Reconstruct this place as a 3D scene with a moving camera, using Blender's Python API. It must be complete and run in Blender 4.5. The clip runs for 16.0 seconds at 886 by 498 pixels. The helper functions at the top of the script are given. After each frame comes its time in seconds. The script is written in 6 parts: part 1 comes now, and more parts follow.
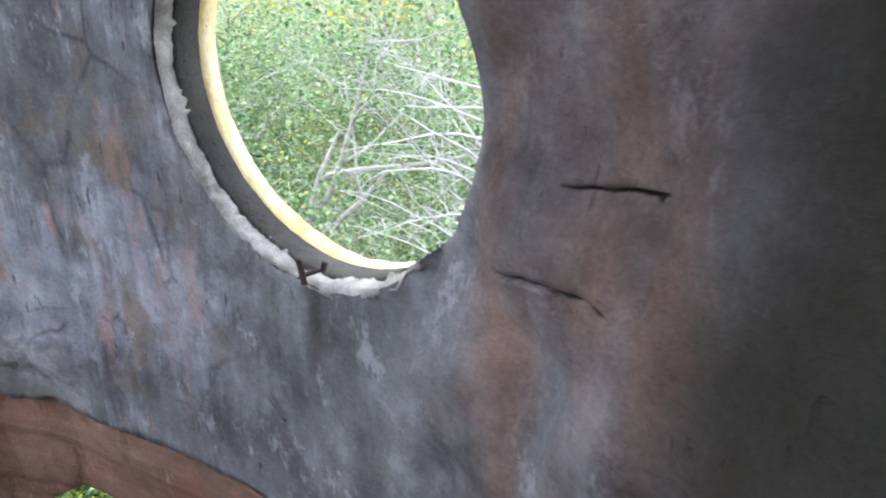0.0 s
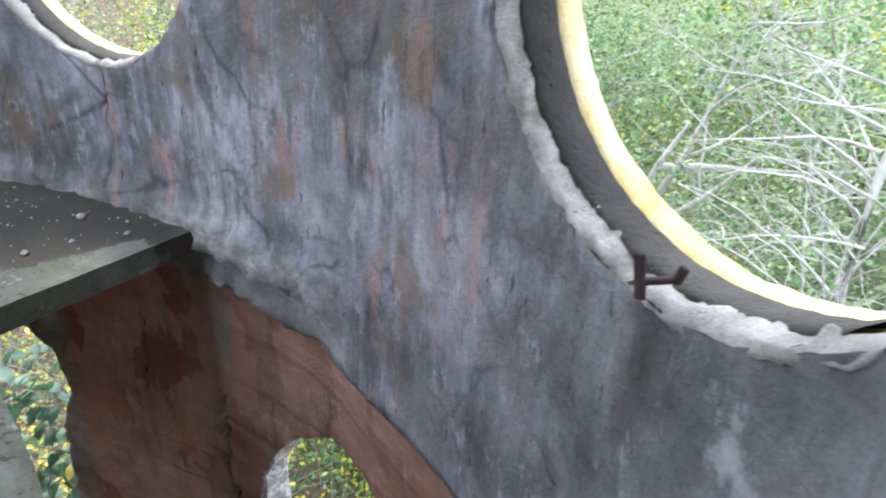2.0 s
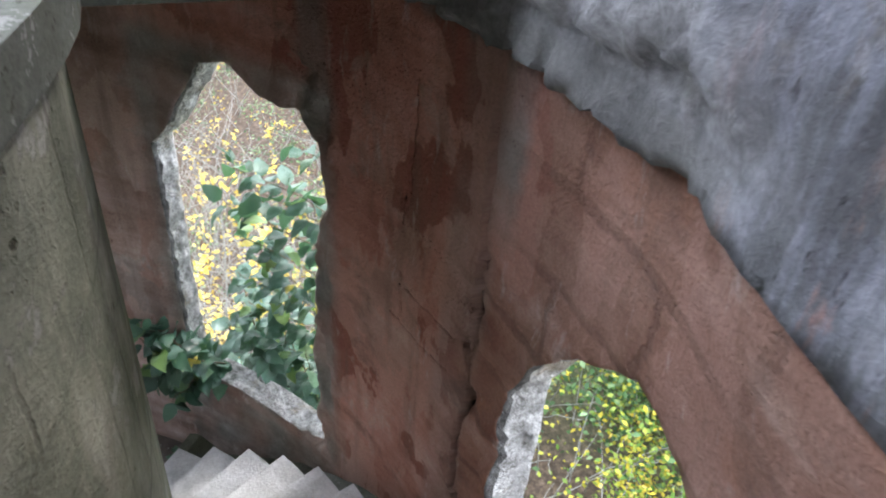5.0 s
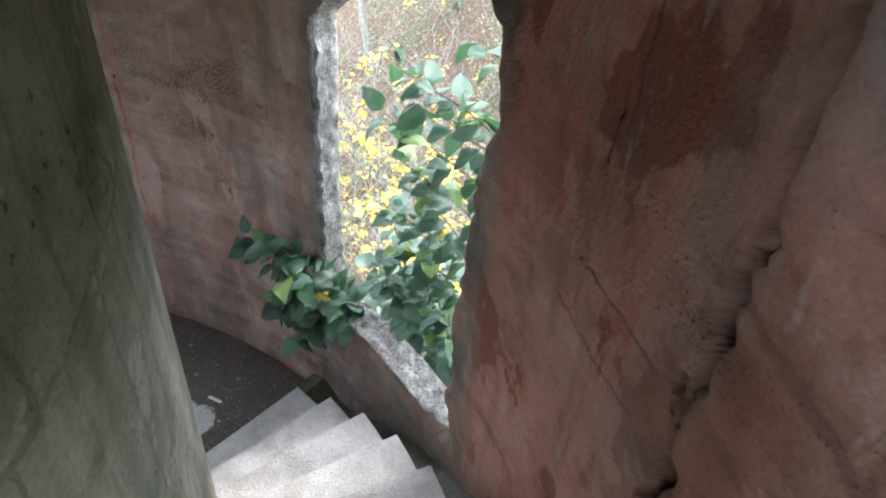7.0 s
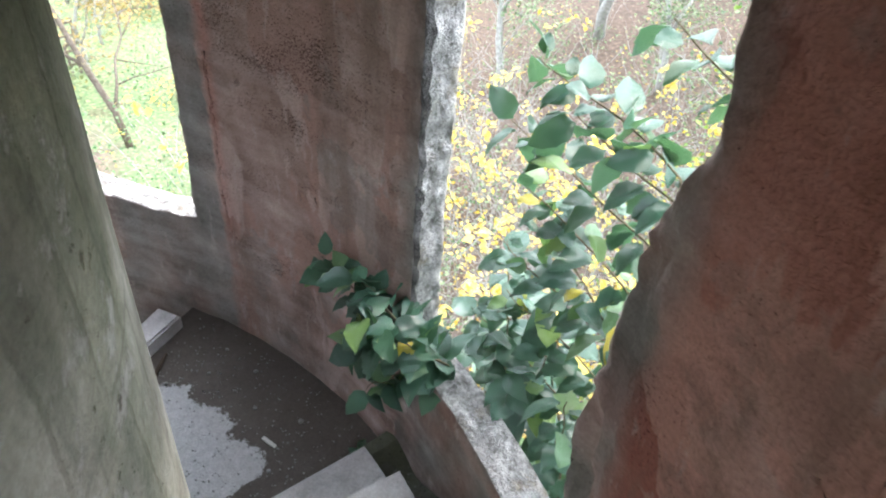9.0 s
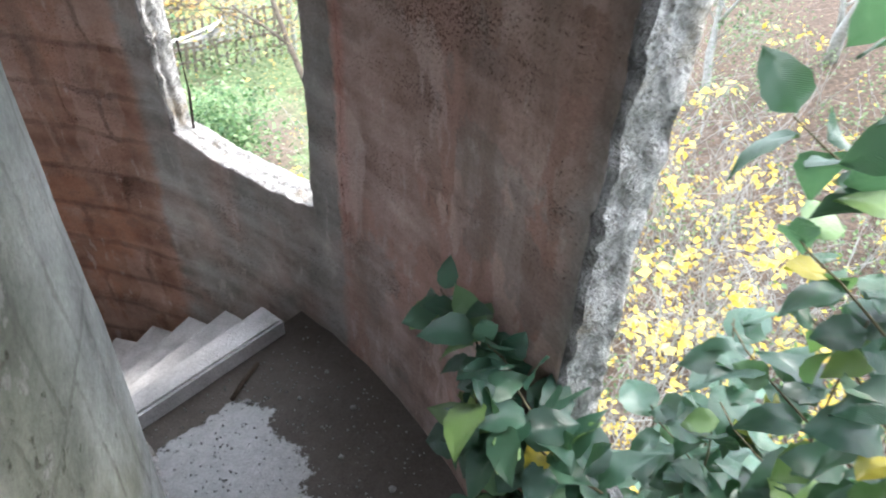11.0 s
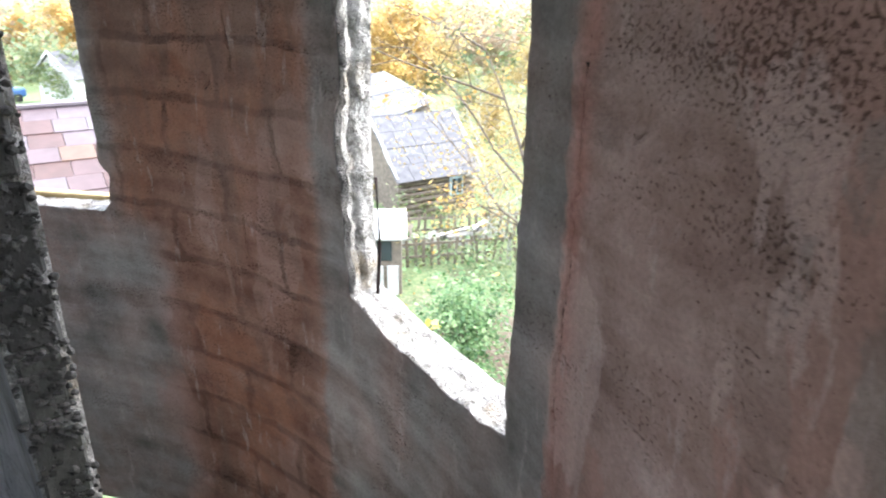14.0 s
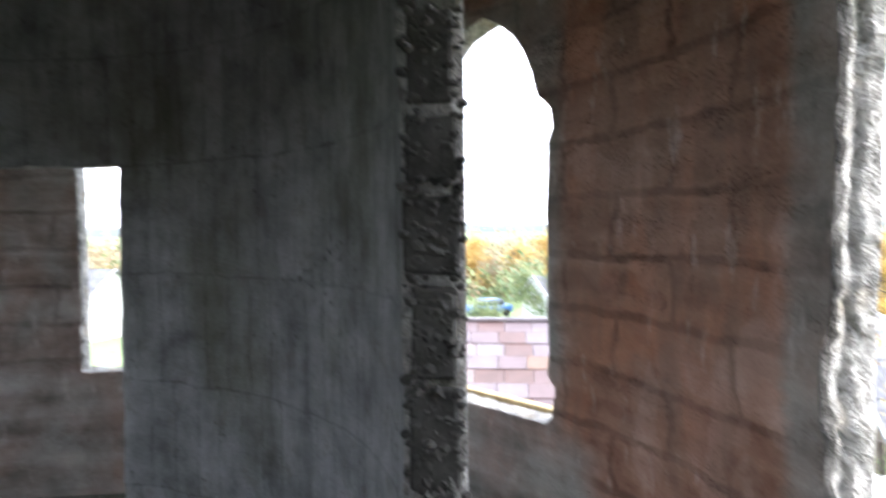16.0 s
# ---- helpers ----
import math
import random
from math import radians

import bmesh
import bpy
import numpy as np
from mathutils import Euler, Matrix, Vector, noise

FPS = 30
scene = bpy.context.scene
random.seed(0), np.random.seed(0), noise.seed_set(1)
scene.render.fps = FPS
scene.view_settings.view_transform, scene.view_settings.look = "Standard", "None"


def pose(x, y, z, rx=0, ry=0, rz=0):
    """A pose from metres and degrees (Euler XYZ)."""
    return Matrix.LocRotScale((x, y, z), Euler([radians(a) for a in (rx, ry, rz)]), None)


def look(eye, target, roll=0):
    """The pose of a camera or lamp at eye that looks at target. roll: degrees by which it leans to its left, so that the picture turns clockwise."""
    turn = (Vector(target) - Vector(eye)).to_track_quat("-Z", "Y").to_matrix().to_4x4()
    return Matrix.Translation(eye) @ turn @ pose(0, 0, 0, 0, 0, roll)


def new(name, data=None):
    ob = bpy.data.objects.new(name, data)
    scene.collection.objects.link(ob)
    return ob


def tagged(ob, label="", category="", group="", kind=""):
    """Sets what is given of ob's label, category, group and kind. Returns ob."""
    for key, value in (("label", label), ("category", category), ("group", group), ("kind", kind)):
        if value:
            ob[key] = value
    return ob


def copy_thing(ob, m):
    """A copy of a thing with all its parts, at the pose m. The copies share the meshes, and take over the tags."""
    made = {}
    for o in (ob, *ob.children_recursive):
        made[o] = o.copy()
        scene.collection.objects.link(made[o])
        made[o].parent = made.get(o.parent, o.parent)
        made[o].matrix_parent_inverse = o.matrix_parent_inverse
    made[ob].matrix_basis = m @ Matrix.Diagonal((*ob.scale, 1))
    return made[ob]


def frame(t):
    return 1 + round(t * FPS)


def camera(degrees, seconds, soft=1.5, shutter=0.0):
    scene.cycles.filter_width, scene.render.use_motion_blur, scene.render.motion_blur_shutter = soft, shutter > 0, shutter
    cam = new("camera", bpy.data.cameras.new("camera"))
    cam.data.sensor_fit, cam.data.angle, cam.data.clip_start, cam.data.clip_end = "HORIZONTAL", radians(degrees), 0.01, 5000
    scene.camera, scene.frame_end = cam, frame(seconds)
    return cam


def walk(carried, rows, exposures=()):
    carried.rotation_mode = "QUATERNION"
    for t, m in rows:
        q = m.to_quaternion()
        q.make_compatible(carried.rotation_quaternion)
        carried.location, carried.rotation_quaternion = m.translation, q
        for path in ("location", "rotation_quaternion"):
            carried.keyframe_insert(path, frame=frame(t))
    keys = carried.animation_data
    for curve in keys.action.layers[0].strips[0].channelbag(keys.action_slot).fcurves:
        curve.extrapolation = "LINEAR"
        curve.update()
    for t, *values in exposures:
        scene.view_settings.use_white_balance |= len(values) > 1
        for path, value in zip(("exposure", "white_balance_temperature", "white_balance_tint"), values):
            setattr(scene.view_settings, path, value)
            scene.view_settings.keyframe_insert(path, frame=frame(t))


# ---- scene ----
cam = camera(67.27, 16.0, soft=2.0, shutter=0.35)
# seconds, place, yaw, pitch, roll
ROWS = [
    (0, 1.832, 0.849, 4.346, 1.83, -23.94, 2.78),
    (0.5, 1.806, 1.021, 4.310, 7.48, -23.35, 3.36),
    (1, 1.811, 1.189, 4.251, 17.96, -23.07, 3.04),
    (1.5, 1.762, 1.270, 4.164, 26.45, -24.56, 2.42),
    (2, 1.657, 1.368, 4.091, 30.90, -26.61, 3.71),
    (2.5, 1.589, 1.463, 3.966, 37.60, -27.02, 3.75),
    (3, 1.527, 1.553, 3.873, 46.43, -29.65, 3.59),
    (3.5, 1.421, 1.612, 3.791, 49.71, -32.35, 4.50),
    (4, 1.318, 1.715, 3.647, 53.21, -34.00, 5.51),
    (6.5, 0.683, 2.101, 3.005, 74.66, -36.39, 4.85),
    (7, 0.531, 2.158, 2.892, 79.93, -39.04, 5.19),
    (7.5, 0.388, 2.153, 2.809, 79.26, -40.12, 6.64),
    (8, 0.244, 2.181, 2.724, 83.01, -39.84, 6.23),
    (10.5, -0.526, 2.147, 2.232, 104.49, -37.14, 4.14),
    (11, -0.719, 2.107, 2.122, 109.82, -38.29, 3.20),
    (11.5, -0.850, 2.062, 2.031, 114.48, -38.22, 2.85),
    (12, -0.991, 1.991, 1.947, 116.47, -36.45, 3.90),
    (12.5, -1.155, 1.977, 1.867, 120.21, -28.98, 3.45),
    (13, -1.262, 1.926, 1.809, 125.05, -26.62, 2.74),
    (13.5, -1.358, 1.826, 1.720, 129.31, -23.12, 1.32),
    (14, -1.479, 1.712, 1.613, 133.90, -21.21, 0.48),
    (14.5, -1.552, 1.647, 1.574, 139.96, -21.88, -0.01),
    (15, -1.605, 1.550, 1.498, 146.79, -20.20, -0.44),
    (15.5, -1.605, 1.475, 1.525, 158.02, -11.19, -1.75),
    (16, -1.599, 1.488, 1.563, 171.64, -1.91, -0.63),
]


def held(x, y, z, yaw, pitch, roll):
    return pose(x, y, z, 0, 0, yaw) @ pose(0, 0, 0, 90 + pitch) @ pose(0, 0, 0, 0, 0, roll)


walk(cam, [(t, held(*p)) for t, *p in ROWS], [(0, 2.1), (1.5, 2.03), (3, 2.25), (4, 2.4), (6.5, 2.5), (8, 2.75), (11, 2.5), (12.5, 2.65), (14.5, 2.6), (16, 2.6)])

# ---- world and light ----
world = bpy.data.worlds.new("sky")
scene.world = world
world.use_nodes = True
_n = world.node_tree
_bg = _n.nodes["Background"]
_sky = _n.nodes.new("ShaderNodeTexSky")
_sky.sky_type, _sky.sun_disc = "NISHITA", False
_sky.sun_elevation, _sky.sun_rotation = radians(50), radians(310)
_sky.air_density, _sky.dust_density, _sky.ozone_density = 1.0, 4.0, 1.0
_mix = _n.nodes.new("ShaderNodeMix")
_mix.data_type = "RGBA"
_mix.inputs["Factor"].default_value = 0.75
_mix.inputs["B"].default_value = (8.6, 9.3, 10.9, 1)
_n.links.new(_sky.outputs[0], _mix.inputs["A"])
_n.links.new(_mix.outputs["Result"], _bg.inputs["Color"])
_bg.inputs["Strength"].default_value = 0.15
sun = new("sun", bpy.data.lights.new("sun", "SUN"))
sun.data.energy, sun.data.angle, sun.data.color = 0.9, radians(20), (1.0, 0.96, 0.9)
sun.matrix_world = look((0, 0, 30), (19.3, -16.1, 0))

# ---- materials ----


class Nodes:
    """Short hand for a material's node tree."""

    def __init__(self, name, rough=0.9, metal=0.0, spec=0.25):
        self.mat = bpy.data.materials.new(name)
        self.mat.use_nodes = True
        self.tree = self.mat.node_tree
        self.bsdf = self.tree.nodes["Principled BSDF"]
        self.bsdf.inputs["Roughness"].default_value = rough
        self.bsdf.inputs["Metallic"].default_value = metal
        self.bsdf.inputs["Specular IOR Level"].default_value = spec

    def put(self, socket, value):
        if isinstance(value, bpy.types.NodeSocket):
            self.tree.links.new(value, socket)
        elif value is not None:
            socket.default_value = (*value, 1) if isinstance(value, tuple) and len(value) == 3 and socket.type == "RGBA" else value

    def coords(self, kind="UV", scale=(1, 1, 1), shift=(0, 0, 0)):
        if kind == "World":
            src = self.tree.nodes.new("ShaderNodeNewGeometry").outputs["Position"]
        else:
            src = self.tree.nodes.new("ShaderNodeTexCoord").outputs[kind]
        m = self.tree.nodes.new("ShaderNodeMapping")
        m.inputs["Scale"].default_value = scale
        m.inputs["Location"].default_value = shift
        self.put(m.inputs["Vector"], src)
        return m.outputs[0]

    def noise(self, vec, scale, detail=4.0, rough=0.55, warp=0.0):
        n = self.tree.nodes.new("ShaderNodeTexNoise")
        self.put(n.inputs["Vector"], vec)
        n.inputs["Scale"].default_value, n.inputs["Detail"].default_value = scale, detail
        n.inputs["Roughness"].default_value, n.inputs["Distortion"].default_value = rough, warp
        return n.outputs["Fac"]

    def voronoi(self, vec, scale, feature="F1", out="Distance"):
        n = self.tree.nodes.new("ShaderNodeTexVoronoi")
        n.feature = feature
        self.put(n.inputs["Vector"], vec)
        n.inputs["Scale"].default_value = scale
        return n.outputs[out]

    def ramp(self, fac, *stops):
        n = self.tree.nodes.new("ShaderNodeValToRGB")
        el = n.color_ramp.elements
        while len(el) < len(stops):
            el.new(0.5)
        for e, (at, c) in zip(el, stops):
            e.position = at
            e.color = (c, c, c, 1) if isinstance(c, (int, float)) else (*c, 1)
        self.put(n.inputs["Fac"], fac)
        return n.outputs["Color"]

    def mix(self, fac, a, b, mode="MIX"):
        n = self.tree.nodes.new("ShaderNodeMix")
        n.data_type, n.blend_type = "RGBA", mode
        n.clamp_factor = True
        self.put(n.inputs[0], fac)
        self.put(n.inputs[6], a)
        self.put(n.inputs[7], b)
        return n.outputs[2]

    def math(self, op, a, b=0.5):
        n = self.tree.nodes.new("ShaderNodeMath")
        n.operation, n.use_clamp = op, True
        self.put(n.inputs[0], a)
        self.put(n.inputs[1], b)
        return n.outputs[0]

    def attr(self, name):
        n = self.tree.nodes.new("ShaderNodeAttribute")
        n.attribute_name = name
        return n.outputs["Fac"]

    def random(self):
        return self.tree.nodes.new("ShaderNodeObjectInfo").outputs["Random"]

    def island(self):
        return self.tree.nodes.new("ShaderNodeNewGeometry").outputs["Random Per Island"]

    def brick(self, vec, width, height, mortar):
        n = self.tree.nodes.new("ShaderNodeTexBrick")
        self.put(n.inputs["Vector"], vec)
        n.inputs["Scale"].default_value = 1.0
        n.inputs["Brick Width"].default_value, n.inputs["Row Height"].default_value = width, height
        n.inputs["Mortar Size"].default_value, n.inputs["Mortar Smooth"].default_value = mortar, 0.6
        n.inputs["Color1"].default_value, n.inputs["Color2"].default_value = (0.35, 0.35, 0.35, 1), (0.65, 0.65, 0.65, 1)
        n.inputs["Mortar"].default_value = (0, 0, 0, 1)
        return n.outputs["Color"], n.outputs["Fac"]

    def done(self, color, bump=None, strength=0.5, distance=0.01, rough=None):
        self.put(self.bsdf.inputs["Base Color"], color)
        if rough is not None:
            self.put(self.bsdf.inputs["Roughness"], rough)
        if bump is not None:
            b = self.tree.nodes.new("ShaderNodeBump")
            b.inputs["Strength"].default_value, b.inputs["Distance"].default_value = strength, distance
            self.put(b.inputs["Height"], bump)
            self.put(self.bsdf.inputs["Normal"], b.outputs[0])
        return self.mat


def red_plaster():
    """Stained render: salmon red, pink-grey and ochre stretches, worn coats, board courses, pitted bands."""
    m = Nodes("red_plaster", 0.9, spec=0.2)
    uv = m.coords("UV")
    hue, ochre = m.attr("pink"), m.attr("blocks")
    mid, small = m.noise(uv, 3.2, 6, 0.58, 0.15), m.noise(uv, 15, 6, 0.62)
    fine = m.noise(uv, 95, 4, 0.66)
    course = m.noise(m.coords("UV", (0.28, 4.6, 1), (3, 1, 0)), 2.2, 3, 0.5, 0.1)
    tone = m.mix(0.32, m.mix(0.3, mid, small), course)
    red = m.ramp(tone, (0.38, (0.38, 0.16, 0.12)), (0.47, (0.5, 0.232, 0.182)), (0.55, (0.58, 0.3, 0.245)), (0.64, (0.64, 0.4, 0.34)))
    pink = m.ramp(tone, (0.38, (0.27, 0.165, 0.133)), (0.46, (0.4, 0.26, 0.213)), (0.54, (0.5, 0.345, 0.293)), (0.62, (0.61, 0.465, 0.415)))
    tan = m.ramp(tone, (0.37, (0.17, 0.08, 0.053)), (0.46, (0.25, 0.135, 0.096)), (0.54, (0.325, 0.184, 0.134)), (0.63, (0.43, 0.285, 0.225)))
    grey = m.ramp(tone, (0.38, (0.145, 0.136, 0.122)), (0.5, (0.265, 0.25, 0.228)), (0.63, (0.41, 0.39, 0.365)))
    col = m.mix(ochre, m.mix(hue, red, pink), tan)
    plain = m.math("SUBTRACT", 1.0, m.math("MULTIPLY", ochre, 0.75))
    # worn coats of paint with sharp ragged edges
    coat = m.noise(m.coords("UV", (1, 0.62, 1), (4, 6, 0)), 1.75, 8, 0.55, 0.25)
    col = m.mix(m.math("MULTIPLY", m.ramp(coat, (0.525, 0.0), (0.533, 0.9)), plain), col, m.mix(hue, m.mix(small, (0.25, 0.08, 0.058), (0.4, 0.155, 0.118)), m.mix(small, (0.38, 0.21, 0.165), (0.54, 0.33, 0.27))))
    pale = m.noise(m.coords("UV", (1.1, 0.55, 1), (14, 3, 0)), 2.1, 8, 0.56, 0.2)
    col = m.mix(m.math("MULTIPLY", m.ramp(pale, (0.55, 0.0), (0.56, 0.7)), plain), col, m.mix(hue, (0.6, 0.345, 0.28), (0.62, 0.455, 0.395)))
    bare = m.noise(m.coords("UV", (1, 0.8, 1), (9, 2, 0)), 1.9, 9, 0.6, 0.1)
    col = m.mix(m.math("MULTIPLY", m.ramp(bare, (0.56, 0.0), (0.575, 0.45)), plain), col, m.mix(hue, pink, grey))
    # orange blooms on the ochre stretch
    bloom = m.ramp(m.noise(m.coords("UV", (1, 0.7, 1), (5, 11, 0)), 2.4, 7, 0.6, 0.2), (0.53, 0.0), (0.6, 0.45))
    col = m.mix(m.math("MULTIPLY", bloom, ochre), col, m.mix(small, (0.32, 0.125, 0.065), (0.5, 0.23, 0.14)))
    damp = m.noise(m.coords("UV", (2.6, 0.35, 1), (6, 5, 0)), 1.7, 7, 0.62)
    col = m.mix(m.ramp(damp, (0.53, 0.0), (0.62, 0.5)), col, (0.2, 0.135, 0.105))
    col = m.mix(m.attr("grey"), col, grey)
    chalk = m.noise(m.coords("UV", (2.4, 0.7, 1), (8, 3, 0)), 5, 8, 0.7)
    col = m.mix(m.ramp(chalk, (0.585, 0.0), (0.65, 0.4)), col, (0.6, 0.51, 0.47))
    soot = m.noise(m.coords("UV", (1, 1.5, 1), (1, 7, 0)), 2.6, 8, 0.7)
    col = m.mix(m.ramp(soot, (0.57, 0.0), (0.66, 0.45)), col, (0.15, 0.105, 0.088))
    # board joints, ragged and broken off
    wob = m.tree.nodes.new("ShaderNodeVectorMath")
    wob.operation = "MULTIPLY_ADD"
    nz = m.tree.nodes.new("ShaderNodeTexNoise")
    nz.inputs["Scale"].default_value, nz.inputs["Detail"].default_value, nz.inputs["Roughness"].default_value = 3.5, 6.0, 0.65
    m.put(nz.inputs["Vector"], uv)
    m.put(wob.inputs[0], nz.outputs["Color"])
    wob.inputs[1].default_value = (0.2, 0.1, 0)
    m.put(wob.inputs[2], uv)
    shade, joint = m.brick(wob.outputs[0], 0.58, 0.215, 0.02)
    col = m.mix(m.math("MULTIPLY", ochre, 0.22), col, shade, "OVERLAY")
    lines = m.math("MULTIPLY", joint, m.ramp(m.noise(uv, 2.6, 5, 0.6), (0.47, 0.0), (0.6, 0.9)))
    lines = m.math("MULTIPLY", lines, m.ramp(m.mix(0.5, small, m.noise(uv, 34, 4, 0.6)), (0.4, 0.2), (0.56, 1.0)))
    lines = m.math("MULTIPLY", lines, m.math("ADD", 0.1, m.math("MULTIPLY", ochre, 0.8)))
    col = m.mix(m.math("MULTIPLY", lines, 0.4), col, (0.11, 0.07, 0.052))
    # pits crowd together in ragged bands and along the joints
    zone = m.noise(m.coords("UV", (0.8, 1.4, 1), (2, 2, 0)), 3.4, 7, 0.66)
    holes = m.noise(uv, 125, 4, 0.64)
    crowd = m.math("ADD", m.mix(0.42, zone, m.attr("pitted")), m.math("MULTIPLY", lines, 0.09))
    pit = m.ramp(m.mix(0.5, holes, crowd), (0.553, 1.0), (0.605, 0.0))
    lone = m.ramp(m.mix(0.3, m.voronoi(uv, 4.3), m.noise(uv, 40, 3)), (0.1, 0.0), (0.14, 1.0))
    pit = m.mix(1.0, pit, lone, "MULTIPLY")
    col = m.mix(1.0, col, m.mix(pit, (0.44, 0.38, 0.35), (1, 1, 1)), "MULTIPLY")
    # near-black along the bottom of the cracks
    crack_dark = m.ramp(m.mix(0.25, m.attr("crack"), small), (0.42, 0.0), (0.58, 0.95))
    col = m.mix(crack_dark, col, (0.022, 0.016, 0.013))
    col = m.mix(0.36, col, m.ramp(fine, (0.3, 0.5), (0.7, 1.35)), "MULTIPLY")
    h = m.mix(0.3, m.mix(0.5, mid, small), fine)
    h = m.mix(0.25, h, course)
    h = m.mix(m.math("MULTIPLY", lines, 0.45), h, (0, 0, 0))
    h = m.mix(1.0, h, m.mix(0.85, (1, 1, 1), pit), "MULTIPLY")
    return m.done(col, h, 1.0, 0.027)


def grey_plaster():
    """Blue-grey plaster, brushed up and down: lavender wash, soot, rust runs, scribbles, flaked white."""
    m = Nodes("grey_plaster", 0.9, spec=0.2)
    uv = m.coords("UV")
    mid = m.noise(m.coords("UV", (1, 0.8, 1)), 4.5, 9, 0.68)
    cloud = m.noise(m.coords("UV", (1, 0.7, 1), (3, 8, 0)), 1.3, 6, 0.6, 0.3)
    brush = m.noise(m.coords("UV", (7.5, 1.0, 1), (2, 2, 0)), 3.0, 7, 0.66)
    fine = m.noise(uv, 85, 5, 0.68)
    tone = m.mix(0.16, m.mix(0.35, mid, cloud), brush)
    col = m.ramp(tone, (0.4, (0.075, 0.077, 0.08)), (0.47, (0.132, 0.135, 0.141)), (0.54, (0.19, 0.194, 0.204)), (0.62, (0.3, 0.306, 0.325)))
    pale = m.noise(m.coords("UV", (1, 0.7, 1), (5, 1, 0)), 1.7, 8, 0.62)
    wash = m.math("MULTIPLY", m.ramp(m.mix(0.3, pale, brush), (0.46, 0.0), (0.52, 0.95)), m.attr("wash"))
    col = m.mix(wash, col, m.ramp(tone, (0.4, (0.115, 0.118, 0.138)), (0.48, (0.215, 0.22, 0.255)), (0.59, (0.41, 0.416, 0.47))))
    zone = m.ramp(m.noise(m.coords("UV", (1, 0.5, 1), (4, 4, 0)), 1.6, 4), (0.43, 0.0), (0.53, 1.0))
    rust = m.ramp(m.noise(m.coords("UV", (3.4, 0.8, 1), (1, 2, 0)), 2.4, 9, 0.68), (0.54, 0.0), (0.6, 0.65))
    col = m.mix(m.math("MULTIPLY", m.math("MULTIPLY", rust, zone), m.attr("wash")), col, m.mix(mid, (0.3, 0.125, 0.085), (0.5, 0.32, 0.28)))
    smear = m.ramp(m.noise(m.coords("UV", (1.2, 0.9, 1), (7, 0, 0)), 3.0, 10, 0.7, 0.15), (0.54, 0.0), (0.62, 0.7))
    col = m.mix(smear, col, (0.085, 0.083, 0.09))
    # charcoal scribbles and hair cracks
    warp = m.mix(0.22, uv, m.noise(uv, 2.6, 3, 0.5), "ADD")
    stroke = m.ramp(m.voronoi(warp, 3.1, "DISTANCE_TO_EDGE"), (0.0, 1.0), (0.034, 0.0))
    stroke = m.math("MULTIPLY", stroke, m.ramp(m.noise(m.coords("UV", (1, 1, 1), (8, 8, 0)), 2.3, 5, 0.6), (0.47, 0.0), (0.56, 0.8)))
    stain = m.ramp(m.noise(m.coords("UV", (1.6, 0.9, 1), (11, 4, 0)), 2.6, 9, 0.68, 0.2), (0.54, 0.0), (0.62, 0.6))
    col = m.mix(m.math("MULTIPLY", stain, m.attr("wash")), col, m.mix(mid, (0.12, 0.085, 0.055), (0.26, 0.2, 0.14)))
    col = m.mix(m.math("MULTIPLY", stroke, m.attr("wash")), col, (0.055, 0.055, 0.065))
    flake = m.ramp(m.noise(m.coords("UV", (1.6, 0.8, 1), (2, 9, 0)), 5, 9, 0.74), (0.57, 0.0), (0.63, 0.45))
    col = m.mix(flake, col, (0.5, 0.5, 0.54))
    nick = m.math("MULTIPLY", m.ramp(m.noise(m.coords("UV", (2.6, 0.7, 1), (3, 3, 0)), 16, 4, 0.6), (0.63, 0.0), (0.68, 0.7)), zone)
    col = m.mix(nick, col, (0.05, 0.045, 0.05))
    col = m.mix(m.attr("red"), col, m.mix(m.ramp(mid, (0.38, 0.0), (0.62, 1.0)), (0.09, 0.06, 0.05), (0.25, 0.165, 0.14)))
    # shade right of the round window put into the colour; the bracket's stain shares it
    col = m.mix(m.math("MULTIPLY", m.attr("shade_stain"), 0.92), col, m.mix(mid, (0.014, 0.0135, 0.01), (0.04, 0.036, 0.027)))
    col = m.mix(m.attr("grey"), col, m.mix(m.ramp(tone, (0.4, 0.0), (0.6, 1.0)), (0.12, 0.12, 0.118), (0.31, 0.305, 0.3)))
    rubble = m.noise(uv, 26, 6, 0.68)
    col = m.mix(m.attr("chalk"), col, m.ramp(m.mix(0.5, rubble, mid), (0.38, (0.12, 0.117, 0.117)), (0.5, (0.28, 0.275, 0.28)), (0.62, (0.44, 0.435, 0.44))))
    crack_dark = m.ramp(m.mix(0.3, m.attr("crack"), m.noise(uv, 30, 4)), (0.42, 0.0), (0.58, 0.9))
    col = m.mix(crack_dark, col, (0.025, 0.02, 0.018))
    col = m.mix(0.35, col, m.ramp(fine, (0.3, 0.5), (0.7, 1.35)), "MULTIPLY")
    h = m.mix(0.45, m.mix(0.2, mid, brush), fine)
    h = m.mix(flake, h, (0.8, 0.8, 0.8))
    h = m.mix(m.attr("chalk"), h, rubble)
    h = m.mix(nick, h, (0, 0, 0))
    return m.done(col, h, 0.85, 0.014)


